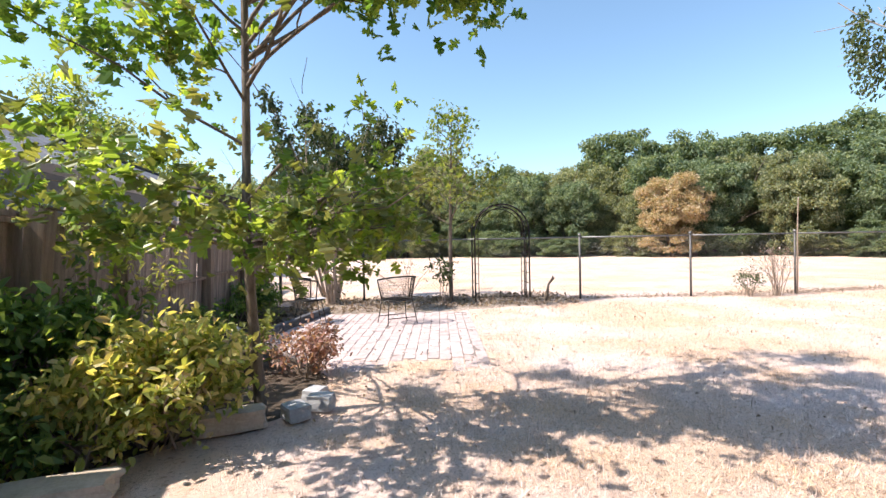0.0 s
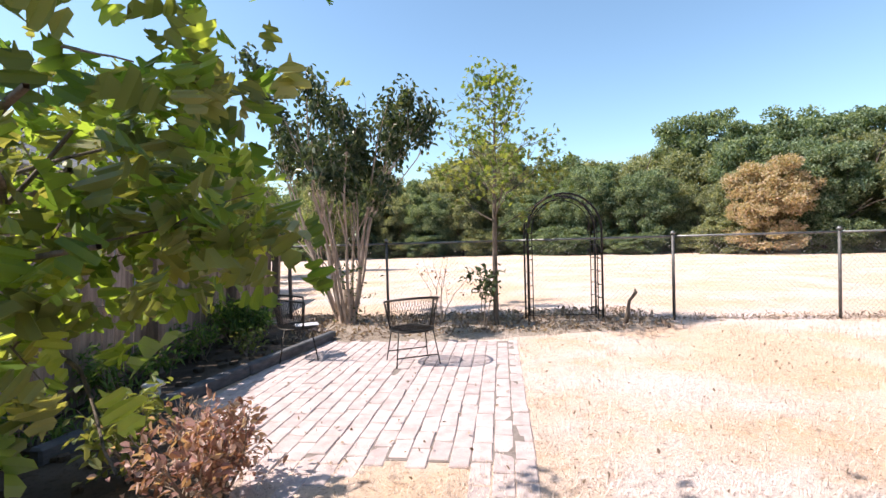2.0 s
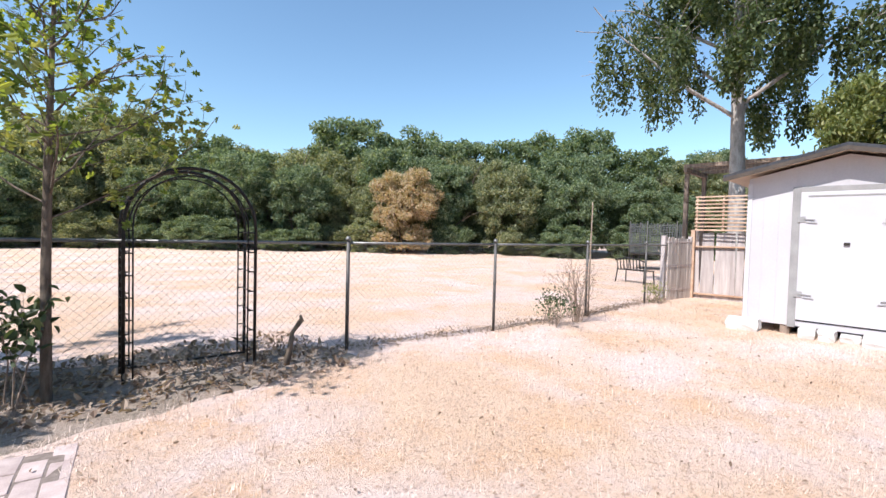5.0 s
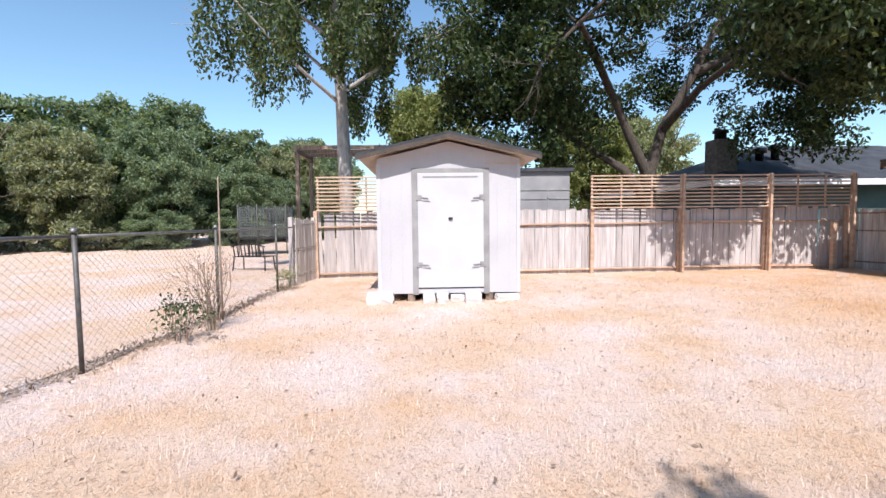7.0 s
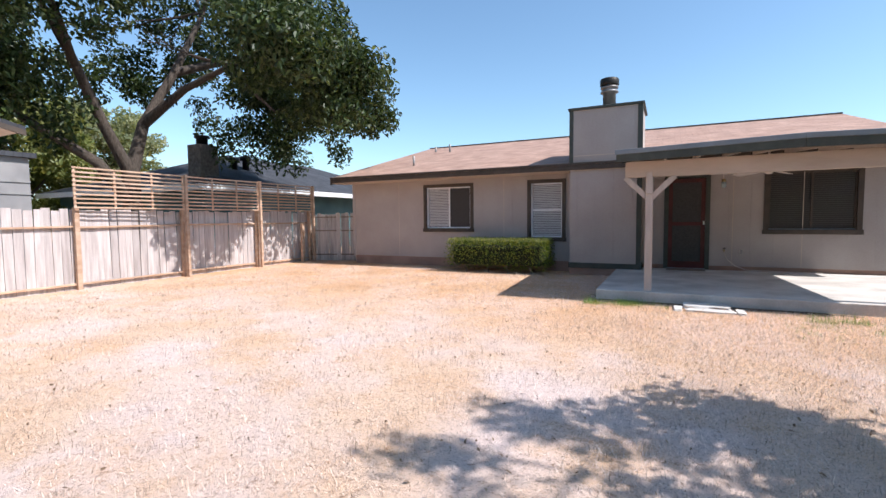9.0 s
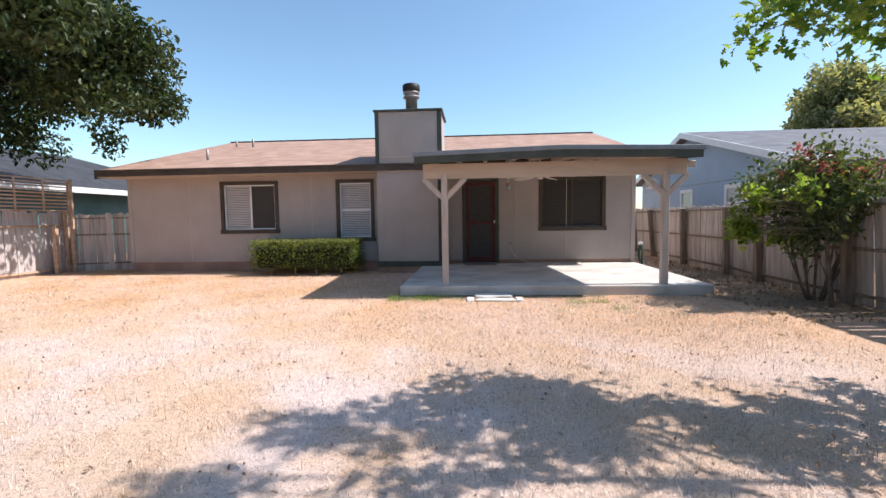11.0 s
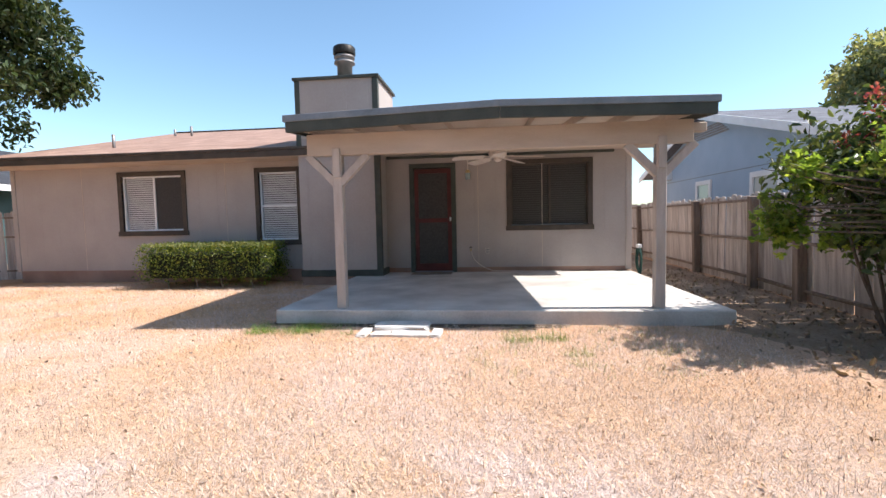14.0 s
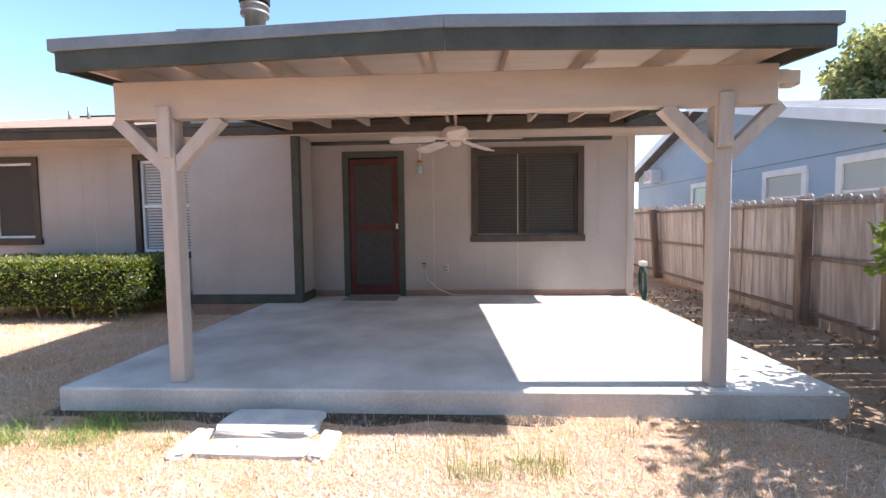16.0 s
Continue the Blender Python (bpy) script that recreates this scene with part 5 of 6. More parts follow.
shrub("flowering_shrub", "yellow-green leggy shrub with fading leaves", (-0.74, 3.42, 0.02), 0.5, 0.66, 2700, BUSHLEAF, OVAL, 0.065, 21, 22, extra=(RUSTLEAF, 300))
shrub("flowering_shrub", "yellow-green leggy shrub with fading leaves", (-1.0, 3.2, 0.02), 0.4, 0.5, 1700, BUSHLEAF, OVAL, 0.06, 22, 12)
shrub("leafy_shrub", "deep green shrub in the fence shade", (-1.55, 3.5, 0.02), 0.3, 0.8, 1700, DARKLEAF, OVAL, 0.08, 23, 16)
shrub("leafy_shrub", "deep green shrub in the fence shade", (-1.5, 2.75, 0.02), 0.32, 0.45, 1100, DARKLEAF, OVAL, 0.08, 24, 14)
shrub("leafy_shrub", "deep green low shrub by the stones", (-1.35, 3.1, 0.02), 0.25, 0.34, 700, DARKLEAF, OVAL, 0.07, 25, 12)
shrub("dead_shrub", "withered reddish-brown low shrub", (0.0, 4.75, 0.02), 0.38, 0.4, 950, DEADLEAF, OVAL, 0.05, 26, 22)
shrub("small_weed", "bright yellow-green weed in soil", (-0.55, 5.0, 0.02), 0.2, 0.4, 260, PALELEAF, OVAL, 0.07, 27, 5)
shrub("dry_brush", "bare tangled dry twigs", (-0.45, 5.5, 0.02), 0.45, 0.28, 60, DEADLEAF, OVAL, 0.04, 28, 18)
shrub("leafy_shrub", "dark green shrub at the fence foot", (-1.3, 8.6, 0.02), 0.4, 0.5, 1300, DARKLEAF, SLIM, 0.1, 29, 14)
shrub("small_weed", "pale low weed in soil", (-0.9, 7.9, 0.02), 0.2, 0.25, 160, PALELEAF, OVAL, 0.05, 30, 5)
shrub("vine", "leafy vine climbing the fence boards", (-1.42, 4.45, 0.02), 0.1, 1.35, 260, BUSHLEAF, OVAL, 0.06, 31, 4)
shrub("vine", "leafy vine climbing the fence boards", (-1.5, 3.75, 0.02), 0.12, 1.0, 240, DARKLEAF, OVAL, 0.07, 32, 4)
rng = np.random.default_rng(139)
for k, (x, y, r, h, c) in enumerate(((-1.5, 5.5, 0.25, 0.32, 300), (-1.48, 6.3, 0.25, 0.4, 320), (-1.46, 7.0, 0.2, 0.3, 200), (-1.42, 7.7, 0.25, 0.36, 300))):
    shrub("fence_ivy", "dim green ivy growing against the shaded fence", (x, y, 0.02), r, h, c, DARKLEAF, SLIM, 0.09, 140 + k, 8, group="fence ivy")
for k in range(70):
    x, y = rng.uniform(-1.5, -0.7), rng.uniform(4.2, 8.8)
    s = 0.03 + 0.05 * rng.uniform()
    single("soil_clod", rough_block(200 + k, s * 1.6, s * 1.2, s * 0.7), SOIL, "dark clod of dug garden soil", "soil clod", "bed clods", at=(x, y, 0.015), turn=rng.uniform(0, 360))
shrub("dry_shrub", "dry bare-twigged shrub against wire fence", (8.95, 8.3, 0.0), 0.5, 0.95, 160, DEADLEAF, SLIM, 0.05, 33, 20, extra=(CRAPELEAF, 60))
shrub("leafy_shrub", "small grey-green shrub at wire fence", (8.35, 8.35, 0.0), 0.2, 0.5, 300, CRAPELEAF, OVAL, 0.05, 34, 8)
shrub("small_weed", "small shrub with dark curled leaves", (2.15, 9.1, 0.02), 0.35, 0.75, 150, CRAPELEAF, OVAL, 0.09, 35, 4)
shrub("dry_brush", "bare branching twigs by fence", (1.45, 9.4, 0.02), 0.45, 0.9, 30, DEADLEAF, OVAL, 0.05, 36, 5)
shrub("small_weed", "tall weed at the fence post", (12.4, 8.35, 0.0), 0.15, 0.4, 160, PALELEAF, SLIM, 0.08, 37, 6)
single("dead_branch", rod(bmesh.new(), [(4.15, 8.95, -0.03), (4.2, 8.95, 0.2), (4.23, 8.97, 0.34), (4.33, 8.96, 0.47), (4.31, 8.95, 0.52)], [0.035, 0.03, 0.022, 0.028, 0.012], 7), BARK, "dark broken stump stuck in ground", "dead branch")
for i, (x, y, l) in enumerate(((-1.3, 9.4, 0.9), (-1.2, 9.7, 1.0), (-1.45, 9.2, 0.8), (-1.1, 9.9, 0.85))):
    single("leaning_stick", rod(bmesh.new(), [(x, y, 0), (x - 0.1, y + 0.05, l * 0.5), (x - 0.27, y + 0.08, l)], [0.012, 0.01, 0.007], 6), TWIG, "bare stick leaning on the fence", "stick", "leaning sticks")

# ---- trees of the yard ----
def young_oak(seed, label, at, stem, tiers, leaf_count, pale_count, low=0.95, reach=9.0, lopsided=False, leaf=OAKLEAF, high=9.0):
    rng = np.random.default_rng(seed)
    limbs, tips = [stem], []
    xs, zs = np.array([p[0] for p in stem[0]]), np.array([p[2] for p in stem[0]])
    for z, a, ln, rise in tiers:
        a = radians(a)
        l, t = grown(rng, (float(np.interp(z, zs, xs)), 0.01, z), (math.cos(a), math.sin(a), rise), ln * 0.55, 0.016, 3, 2, 0.55, 0.03, 0.62)
        limbs += l
        tips.append(t)
    tips = np.concatenate(tips)
    tips = tips[(tips[:, 2] > low) & (tips[:, 2] < high) & ((tips[:, 0] < reach) | (tips[:, 2] > 2.6))]
    if lopsided:
        # little growth on the side away from the house
        tips = tips[(tips[:, 1] < 0.4) | (rng.uniform(size=len(tips)) < 0.12)]
        # open air above the low boughs on the lawn side
        tips = tips[~((tips[:, 1] < -0.45) & (tips[:, 0] > -0.05) & (tips[:, 2] > 1.5) & (tips[:, 2] < 2.55) & (rng.uniform(size=len(tips)) > 0.06))]
        tips = tips[~((tips[:, 1] < -0.75) & (tips[:, 0] > 0.55) & (tips[:, 2] < 2.55))]
        # a low skirt, then an airy gap below the upper crown
        near = tips[:, 1] < 0.35
        tips = tips[~(near & (tips[:, 2] > 1.52) & (tips[:, 2] < 2.15) & (rng.uniform(size=len(tips)) > 0.3))]
        tips = tips[~((tips[:, 1] < -1.05) & (tips[:, 0] > 0.3) & (tips[:, 2] < 2.4))]
        # sparse on the paved side
        tips = tips[~((tips[:, 0] - 1.42 > -0.98 * (tips[:, 1] + 0.82)) & (tips[:, 1] > -0.62) & (tips[:, 2] < 3.4) & (rng.uniform(size=len(tips)) > 0.08))]
        limbs = [q for q in limbs if q[1][0] > 0.03 or not (q[0][-1][0] - 1.36 > -0.98 * (q[0][-1][1] + 0.82) and q[0][-1][1] > -0.62 and q[0][-1][2] < 3.4)]
    if lopsided:
        limbs = [q for q in limbs if q[1][0] > 0.011 or not (q[0][-1][1] < 0.35 and 1.55 < q[0][-1][2] < 2.1)]
    limbs = [q for q in limbs if q[1][0] > 0.03 or (q[0][-1][0] < reach + 0.1 or q[0][-1][2] > 2.6) and low - 0.1 < q[0][-1][2] < high + 0.1]
    # the upper crown gets extra leaves whose colour is already shaded
    return plant("oak_tree", label, "tree", at, limbs, BARK,
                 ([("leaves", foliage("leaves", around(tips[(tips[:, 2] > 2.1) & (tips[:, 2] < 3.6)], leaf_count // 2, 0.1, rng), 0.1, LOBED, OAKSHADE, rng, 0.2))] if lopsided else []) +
                 [("leaves", foliage("leaves", around(tips, leaf_count, 0.075, rng), 0.09, LOBED, leaf, rng, 0.2)),
                  ("leaves", foliage("leaves", around(tips[tips[:, 2] < 2.3], pale_count, 0.07, rng), 0.1, LOBED, PALELEAF, rng, 0.2))])


TIERS = [(1.2, -33, 1.35, 0.04), (1.25, -42, 1.4, 0.06), (1.3, -50, 1.35, 0.02), (1.35, -36, 1.4, 0.08), (1.25, -60, 1.3, 0.04), (1.4, -45, 1.3, 0.1), (1.3, -75, 1.2, 0.05), (1.12, 12, 1.25, 0.22), (1.15, 60, 1.3, 0.25), (1.1, 100, 1.2, 0.25), (1.15, 150, 1.35, 0.25), (1.2, 195, 1.5, 0.3), (1.15, 235, 1.35, 0.25), (1.2, 275, 1.35, 0.2), (1.1, 315, 1.3, 0.2), (1.2, -25, 1.25, 0.22),
         (1.3, 340, 1.2, 0.22), (1.35, 40, 1.2, 0.3), (1.4, 130, 1.3, 0.3), (1.45, 215, 1.5, 0.3), (1.5, 170, 1.5, 0.35), (1.5, 300, 1.3, 0.3), (1.9, 185, 1.6, 0.6), (2.0, 20, 1.2, 0.5), (2.2, 260, 1.2, 0.5), (2.3, -58, 1.5, 0.3), (2.5, -42, 1.6, 0.3), (2.7, -65, 1.5, 0.35), (2.9, -30, 1.5, 0.3), (2.4, -43, 1.8, 0.15), (2.5, -32, 1.8, 0.2), (2.6, -52, 1.7, 0.2), (2.4, 90, 1.1, 0.5), (2.5, 320, 1.2, 0.5),
         (2.7, 210, 1.2, 0.6), (2.9, 0, 1.2, 0.55), (3.1, 280, 1.3, 0.5), (3.2, 140, 1.0, 0.6), (3.4, 45, 1.1, 0.6), (3.6, 250, 1.3, 0.5), (3.8, 330, 1.2, 0.5), (4.0, 180, 1.0, 0.6), (4.2, 290, 1.2, 0.5), (4.4, 80, 0.9, 0.6),
         (4.6, 10, 1.0, 0.6), (4.9, 230, 1.0, 0.6), (5.1, 310, 0.9, 0.6), (5.4, 120, 0.7, 0.7), (5.7, 30, 0.6, 0.7), (5.9, 250, 0.55, 0.8)]
young_oak(41, "young oak with lobed green leaves beside stone edging", (-0.25, 3.77, 0.02),
          ([(0, 0, -0.05), (-0.05, 0.0, 0.7), (-0.075, 0.0, 1.3), (-0.06, 0.0, 2.0), (-0.05, 0.0, 3.2), (-0.05, 0.0, 4.8), (-0.05, 0.02, 6.4)], [0.046, 0.038, 0.034, 0.03, 0.025, 0.017, 0.006]), TIERS, 4300, 800, 1.04, 1.12, True)
young_oak(45, "low young oak with lobed leaves near the fence", (-1.42, -0.5, 0.0),
          ([(0, 0, -0.05), (0.06, -0.02, 0.6), (0.10, -0.05, 1.2), (0.12, -0.05, 1.65)], [0.035, 0.03, 0.025, 0.01]),
          [(1.0, -12, 1.5, 0.05), (1.05, -25, 1.5, 0.06), (1.1, -3, 1.5, 0.05), (1.15, -35, 1.5, 0.08), (1.2, -8, 1.6, 0.08), (1.1, -60, 1.2, 0.1), (1.25, -18, 1.6, 0.1), (1.3, 0, 1.3, 0.12), (1.35, -30, 1.5, 0.1), (1.4, -12, 1.5, 0.14), (1.45, -22, 1.4, 0.18), (1.2, 250, 0.9, 0.2), (1.4, 300, 1.0, 0.2), (1.5, 200, 0.6, 0.3), (1.5, 270, 0.8, 0.25)], 1700, 330, 0.95, 1.0, high=1.65)

rng = np.random.default_rng(42)
limbs, tips = [], []
for k in range(12):
    a = k * 2.4
    l, t = grown(rng, (0.1 * math.cos(a), 0.1 * math.sin(a), -0.03), (0.32 * math.cos(a) - 0.03, 0.32 * math.sin(a), 1.0), 1.95 + 0.2 * rng.normal(), 0.032, 3, 3, 0.42, 0.12, 0.52)
    limbs += l
    tips.append(t[t[:, 2] > 2.05 - 0.45 * t[:, 0]])
limbs.append(([(0, 0, -0.05), (0.01, 0, 0.3), (0.02, 0.01, 0.55)], [0.17, 0.13, 0.11]))
tips = np.concatenate(tips)
low = np.c_[rng.normal(0.1, 0.14, 150), rng.normal(0, 0.14, 150), rng.uniform(0.05, 1.0, 150)]
plant("crape_myrtle", "multi-stemmed crape myrtle with dark leaves by the fence", "tree", (-0.05, 9.85, 0.02), limbs, BARKPALE,
      [("leaves", foliage("leaves", around(tips[rng.uniform(size=len(tips)) < 0.6], 7000, 0.07, rng), 0.10, OVAL, CRAPELEAF, rng, 0.9)),
       ("leaves", foliage("leaves", low, 0.07, OVAL, CRAPELEAF, rng, 0.2))])

rng = np.random.default_rng(43)
limbs = [([(0, 0, -0.05), (0.0, 0, 1.0), (0.02, 0, 2.0), (0.05, 0.02, 2.9), (0.08, 0.02, 3.7)], [0.045, 0.038, 0.03, 0.018, 0.006])]
tips = []
for k in range(32):
    z = 1.45 + 2.2 * (k / 32) ** 0.9
    a = k * 2.4
    ln = 1.2 * (1 - (z - 1.45) / 2.6)
    l, t = grown(rng, (0.03, 0.01, z), (math.cos(a), math.sin(a), 0.5), ln * 0.6 + 0.1, 0.011, 2, 3, 0.6, 0.1, 0.55)
    limbs += l
    tips.append(t)
tips = np.concatenate(tips)
plant("sapling", "slender young tree with yellow-green leaves by the arch", "tree", (2.28, 9.2, 0.02), limbs, BARK,
      [("leaves", foliage("leaves", around(tips, 900, 0.08, rng), 0.09, LOBED, SAPLEAF, rng, 0.3)),
       ("leaves", foliage("leaves", around(tips[tips[:, 2] < 2.6], 340, 0.08, rng), 0.09, LOBED, PALELEAF, rng, 0.3))])

rng = np.random.default_rng(44)
limbs, tips = [], []
for k in range(10):
    a = k * 2.4
    l, t = grown(rng, (0.08 * math.cos(a), 0.08 * math.sin(a), -0.03), (0.34 * math.cos(a), 0.34 * math.sin(a), 1.0), 1.12, 0.02, 3, 3, 0.5, 0.1, 0.55)
    limbs += l
    tips.append(t[t[:, 2] > 0.7])
tips = np.concatenate(tips)
top_tips = tips[tips[:, 2] > np.quantile(tips[:, 2], 0.8)]
plant("crape_myrtle", "bushy crape myrtle with pink flower heads by fence", "tree", (-1.6, -1.1, 0.0), limbs, BARK,
      [("leaves", foliage("leaves", around(tips, 5200, 0.1, rng), 0.085, OVAL, ELMLEAF, rng, 0.2)),
       ("blossom", foliage("blossom", around(top_tips[rng.integers(0, len(top_tips), 34)], 1000, 0.05, rng), 0.045, OVAL, PINK, rng, 0.0))])


# ---- large trees ----
def big_tree(name, label, at, limbs, bark, crowns, group=""):
    return plant(name, label, "tree", at, limbs, bark, crowns, group=group)


def lobed_crown(rng, n, cx, cy, cz, R, Hh, lobe):
    out = []
    for _ in range(n):
        a, e = rng.uniform(0, 2 * math.pi), rng.uniform(-0.75, 1.0)
        k = math.sqrt(1 - e * e * 0.8)
        q = rng.uniform(0.55, 1.0)
        s = lobe * rng.uniform(0.7, 1.3)
        out.append((cx + R * k * q * math.cos(a), cy + R * k * q * math.sin(a), cz + Hh * e * q, s, s, s * 0.7))
    return out


rng = np.random.default_rng(51)
limbs = [([(0, 0, -0.1), (0.0, 0.05, 1.5), (-0.1, 0.1, 3.0)], [0.36, 0.3, 0.27]),
         ([(-0.1, 0.1, 2.8), (-0.1, 0.8, 4.2), (-0.5, 1.7, 5.8), (-0.9, 2.9, 7.6)], [0.19, 0.15, 0.12, 0.07]),
         ([(-0.1, 0.1, 2.8), (0.0, -0.4, 4.4), (-0.3, -1.3, 6.2), (-0.4, -2.4, 8.5)], [0.22, 0.18, 0.14, 0.08]),
         ([(-0.1, 0.1, 1.9), (0.1, 0.9, 3.1), (0.2, 2.2, 3.9), (0.0, 3.6, 4.6)], [0.2, 0.16, 0.12, 0.07]),
         ([(0, -0.4, 4.4), (-1.5, -0.8, 5.4), (-3.2, -1.2, 6.0), (-5.9, -1.4, 5.9)], [0.17, 0.12, 0.08, 0.04]),
         ([(-0.3, -1.3, 6.2), (-1.2, -3.0, 7.0), (-1.6, -4.8, 7.4)], [0.15, 0.11, 0.06]),
         ([(-0.4, 1.6, 5.6), (-1.9, 2.6, 6.2), (-3.3, 3.6, 6.6)], [0.14, 0.1, 0.06])]
for p in ((-0.9, 2.9, 7.6), (-0.4, -2.4, 8.5), (-3.2, -1.2, 6.0), (-1.6, -4.8, 7.4), (-3.3, 3.6, 6.6), (0, 3.6, 4.6)):
    for _ in range(3):
        l, t = grown(rng, p, rng.normal(size=3) + (0, 0, 0.6), 1.6, 0.055, 2, 3, 0.7, 0.1, 0.65)
        limbs += l
lobes = lobed_crown(rng, 300, -0.9, -0.1, 7.5, 6.2, 3.8, 0.62)
lobes += [(-1.6 + rng.normal() * 1.2, -5.0 + rng.normal() * 0.8, 5.4 + rng.normal() * 0.7, 0.85, 0.85, 0.7) for _ in range(16)]
lobes += [(-6.0 + rng.normal() * 0.6, -0.3 + rng.uniform(-3.2, 1.2), 5.6 + rng.normal() * 0.6, 0.75, 0.75, 0.55) for _ in range(20)]
lobes += [(-6.1 + rng.normal() * 0.5, rng.uniform(-4.6, -1.2), rng.uniform(4.2, 5.9), 0.75, 0.75, 0.55) for _ in range(30)]
lobes += [(-7.0 + rng.normal() * 0.4, rng.uniform(-2.8, 1.6), rng.uniform(4.9, 6.0), 0.7, 0.7, 0.5) for _ in range(26)]
lobes += [(-2.0 + rng.normal() * 1.2, rng.uniform(-5.6, -2.6), rng.uniform(3.7, 5.2), 0.5, 0.5, 0.55) for _ in range(36)]
lobes += [(-1.0 + rng.normal() * 1.0, rng.uniform(2.2, 6.2), rng.uniform(3.4, 5.4), 0.55, 0.55, 0.55) for _ in range(44)]
lobes += [(-1.0 + rng.normal() * 1.2, rng.uniform(3.6, 7.2), rng.uniform(4.4, 9.0), 0.62, 0.62, 0.55) for _ in range(90)]
lobes = [q for q in lobes if not (q[2] < 4.6 and abs(q[1]) < 1.4) and rng.uniform() > 0.3]
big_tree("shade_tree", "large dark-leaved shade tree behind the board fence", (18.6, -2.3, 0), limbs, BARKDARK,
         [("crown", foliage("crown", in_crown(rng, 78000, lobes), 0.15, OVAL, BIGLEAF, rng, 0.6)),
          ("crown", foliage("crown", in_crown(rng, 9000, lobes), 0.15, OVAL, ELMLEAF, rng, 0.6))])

rng = np.random.default_rng(52)
limbs = [([(0, 0, -0.1), (0.02, 0, 2.0), (0.0, 0.05, 4.0), (-0.1, 0.1, 6.0), (-0.1, 0.2, 9.0)], [0.24, 0.21, 0.18, 0.14, 0.06])]
lobes = []
for k in range(16):
    a = k * 2.4
    z = 4.4 + k * 0.33
    ln = 5.0 - 0.16 * k
    l, t = grown(rng, (-0.05, 0.1, z), (math.cos(a), math.sin(a), 0.7), ln * 0.5, 0.06, 2, 3, 0.6, 0.0, 0.65)
    limbs += l
    for q in t[::5]:
        lobes.append((q[0], q[1], q[2] - 0.45, 0.32, 0.32, 0.85))
big_tree("elm_tree", "tall pale-trunked elm with drooping leafy sprays", (16.4, 7.75, 0), limbs, BARKBIRCH,
         [("crown", foliage("crown", in_crown(rng, 34000, lobes), 0.125, OVAL, ELMLEAF, rng, 1.2))])

# woodland at the far side of the field, and trees behind neighbours
VARIANTS = []
for v in range(5):
    rng = np.random.default_rng(60 + v)
    limbs, t = grown(rng, (0, 0, -0.1), (0.05, 0.02, 1), 2.6, 0.17, 3, 3, 0.6, 0.15, 0.72)
    lobes = lobed_crown(rng, 120, 0, 0, 4.6, 2.8, 3.0, 0.6)
    lobes += lobed_crown(rng, 34, 0, 0, 1.5, 2.6, 1.1, 0.6)
    leaf = (WOODLEAF, WOODLEAFB, WOODLEAF, RUSTLEAF, PALELEAF)[v]
    lab = ("dense green woodland tree at the field edge", "grey-green woodland tree at the field edge", "dark green woodland tree at the field edge", "tree with turning orange-yellow leaves at field edge", "yellow-green tree beyond the fence")[v]
    ob = big_tree("woodland_tree", lab, (0, 0, 0), limbs, BARK, [("crown", foliage("crown", in_crown(rng, 27000, lobes), 0.2, OVAL, leaf, rng, 0.1))], "woodland edge")
    VARIANTS.append(ob)
rng = np.random.default_rng(70)
EDGE = [(-34, 40), (-22, 42), (-10, 42), (2, 41), (12, 38), (20, 33), (26, 27), (31, 21), (37, 16), (46, 13)]
spots = []
for (xa, ya), (xb, yb) in zip(EDGE, EDGE[1:]):
    n = max(2, int(math.hypot(xb - xa, yb - ya) / 3.1))
    for k in range(n):
        f = (k + rng.uniform(-0.25, 0.25)) / n
        x, y = xa + (xb - xa) * f, ya + (yb - ya) * f
        d = math.hypot(x - 2, y - 5)
        ux, uy = (x - 2) / d, (y - 5) / d
        for row in range(3):
            big = float(np.interp(x, [-6, 3, 18, 23, 29, 34, 40], [0.82, 0.98, 1.0, 1.16, 1.16, 0.95, 0.88]))
            sc = big * rng.uniform(0.82, 1.12) * (0.72, 1.05, 1.25)[row]
            spots.append((x + ux * row * 4.2 + rng.normal() * 0.5, y + uy * row * 4.2 + rng.normal() * 0.5, sc, rng.integers(0, 3)))
first = set()
for x, y, sc, v in spots:
    m = pose(x, y, 0, 0, 0, rng.uniform(0, 360)) @ Matrix.Diagonal((sc, sc, sc * rng.uniform(0.9, 1.1), 1))
    if v not in first:
        first.add(v)
        VARIANTS[v].matrix_world = m
    else:
        c = copy_thing(VARIANTS[v], m)
        c.matrix_basis = m
rng2 = np.random.default_rng(77)
for x, y, sc, v in spots[::3] + spots[1::3]:
    m = pose(x - (x - 2) * 0.03 + rng2.normal() * 0.9, y - (y - 5) * 0.03, -0.9, 0, 0, rng2.uniform(0, 360)) @ Matrix.Diagonal((0.62, 0.62, 0.36 * rng2.uniform(0.8, 1.3), 1))
    copy_thing(VARIANTS[v], m).matrix_basis = m
VARIANTS[3].matrix_world = pose(21.8, 28.2, 0, 0, 0, 40) @ Matrix.Diagonal((0.8, 0.8, 0.74, 1))
VARIANTS[4].matrix_world = pose(27, 5.2, 0, 0, 0, 10) @ Matrix.Diagonal((0.85, 0.85, 1.15, 1))
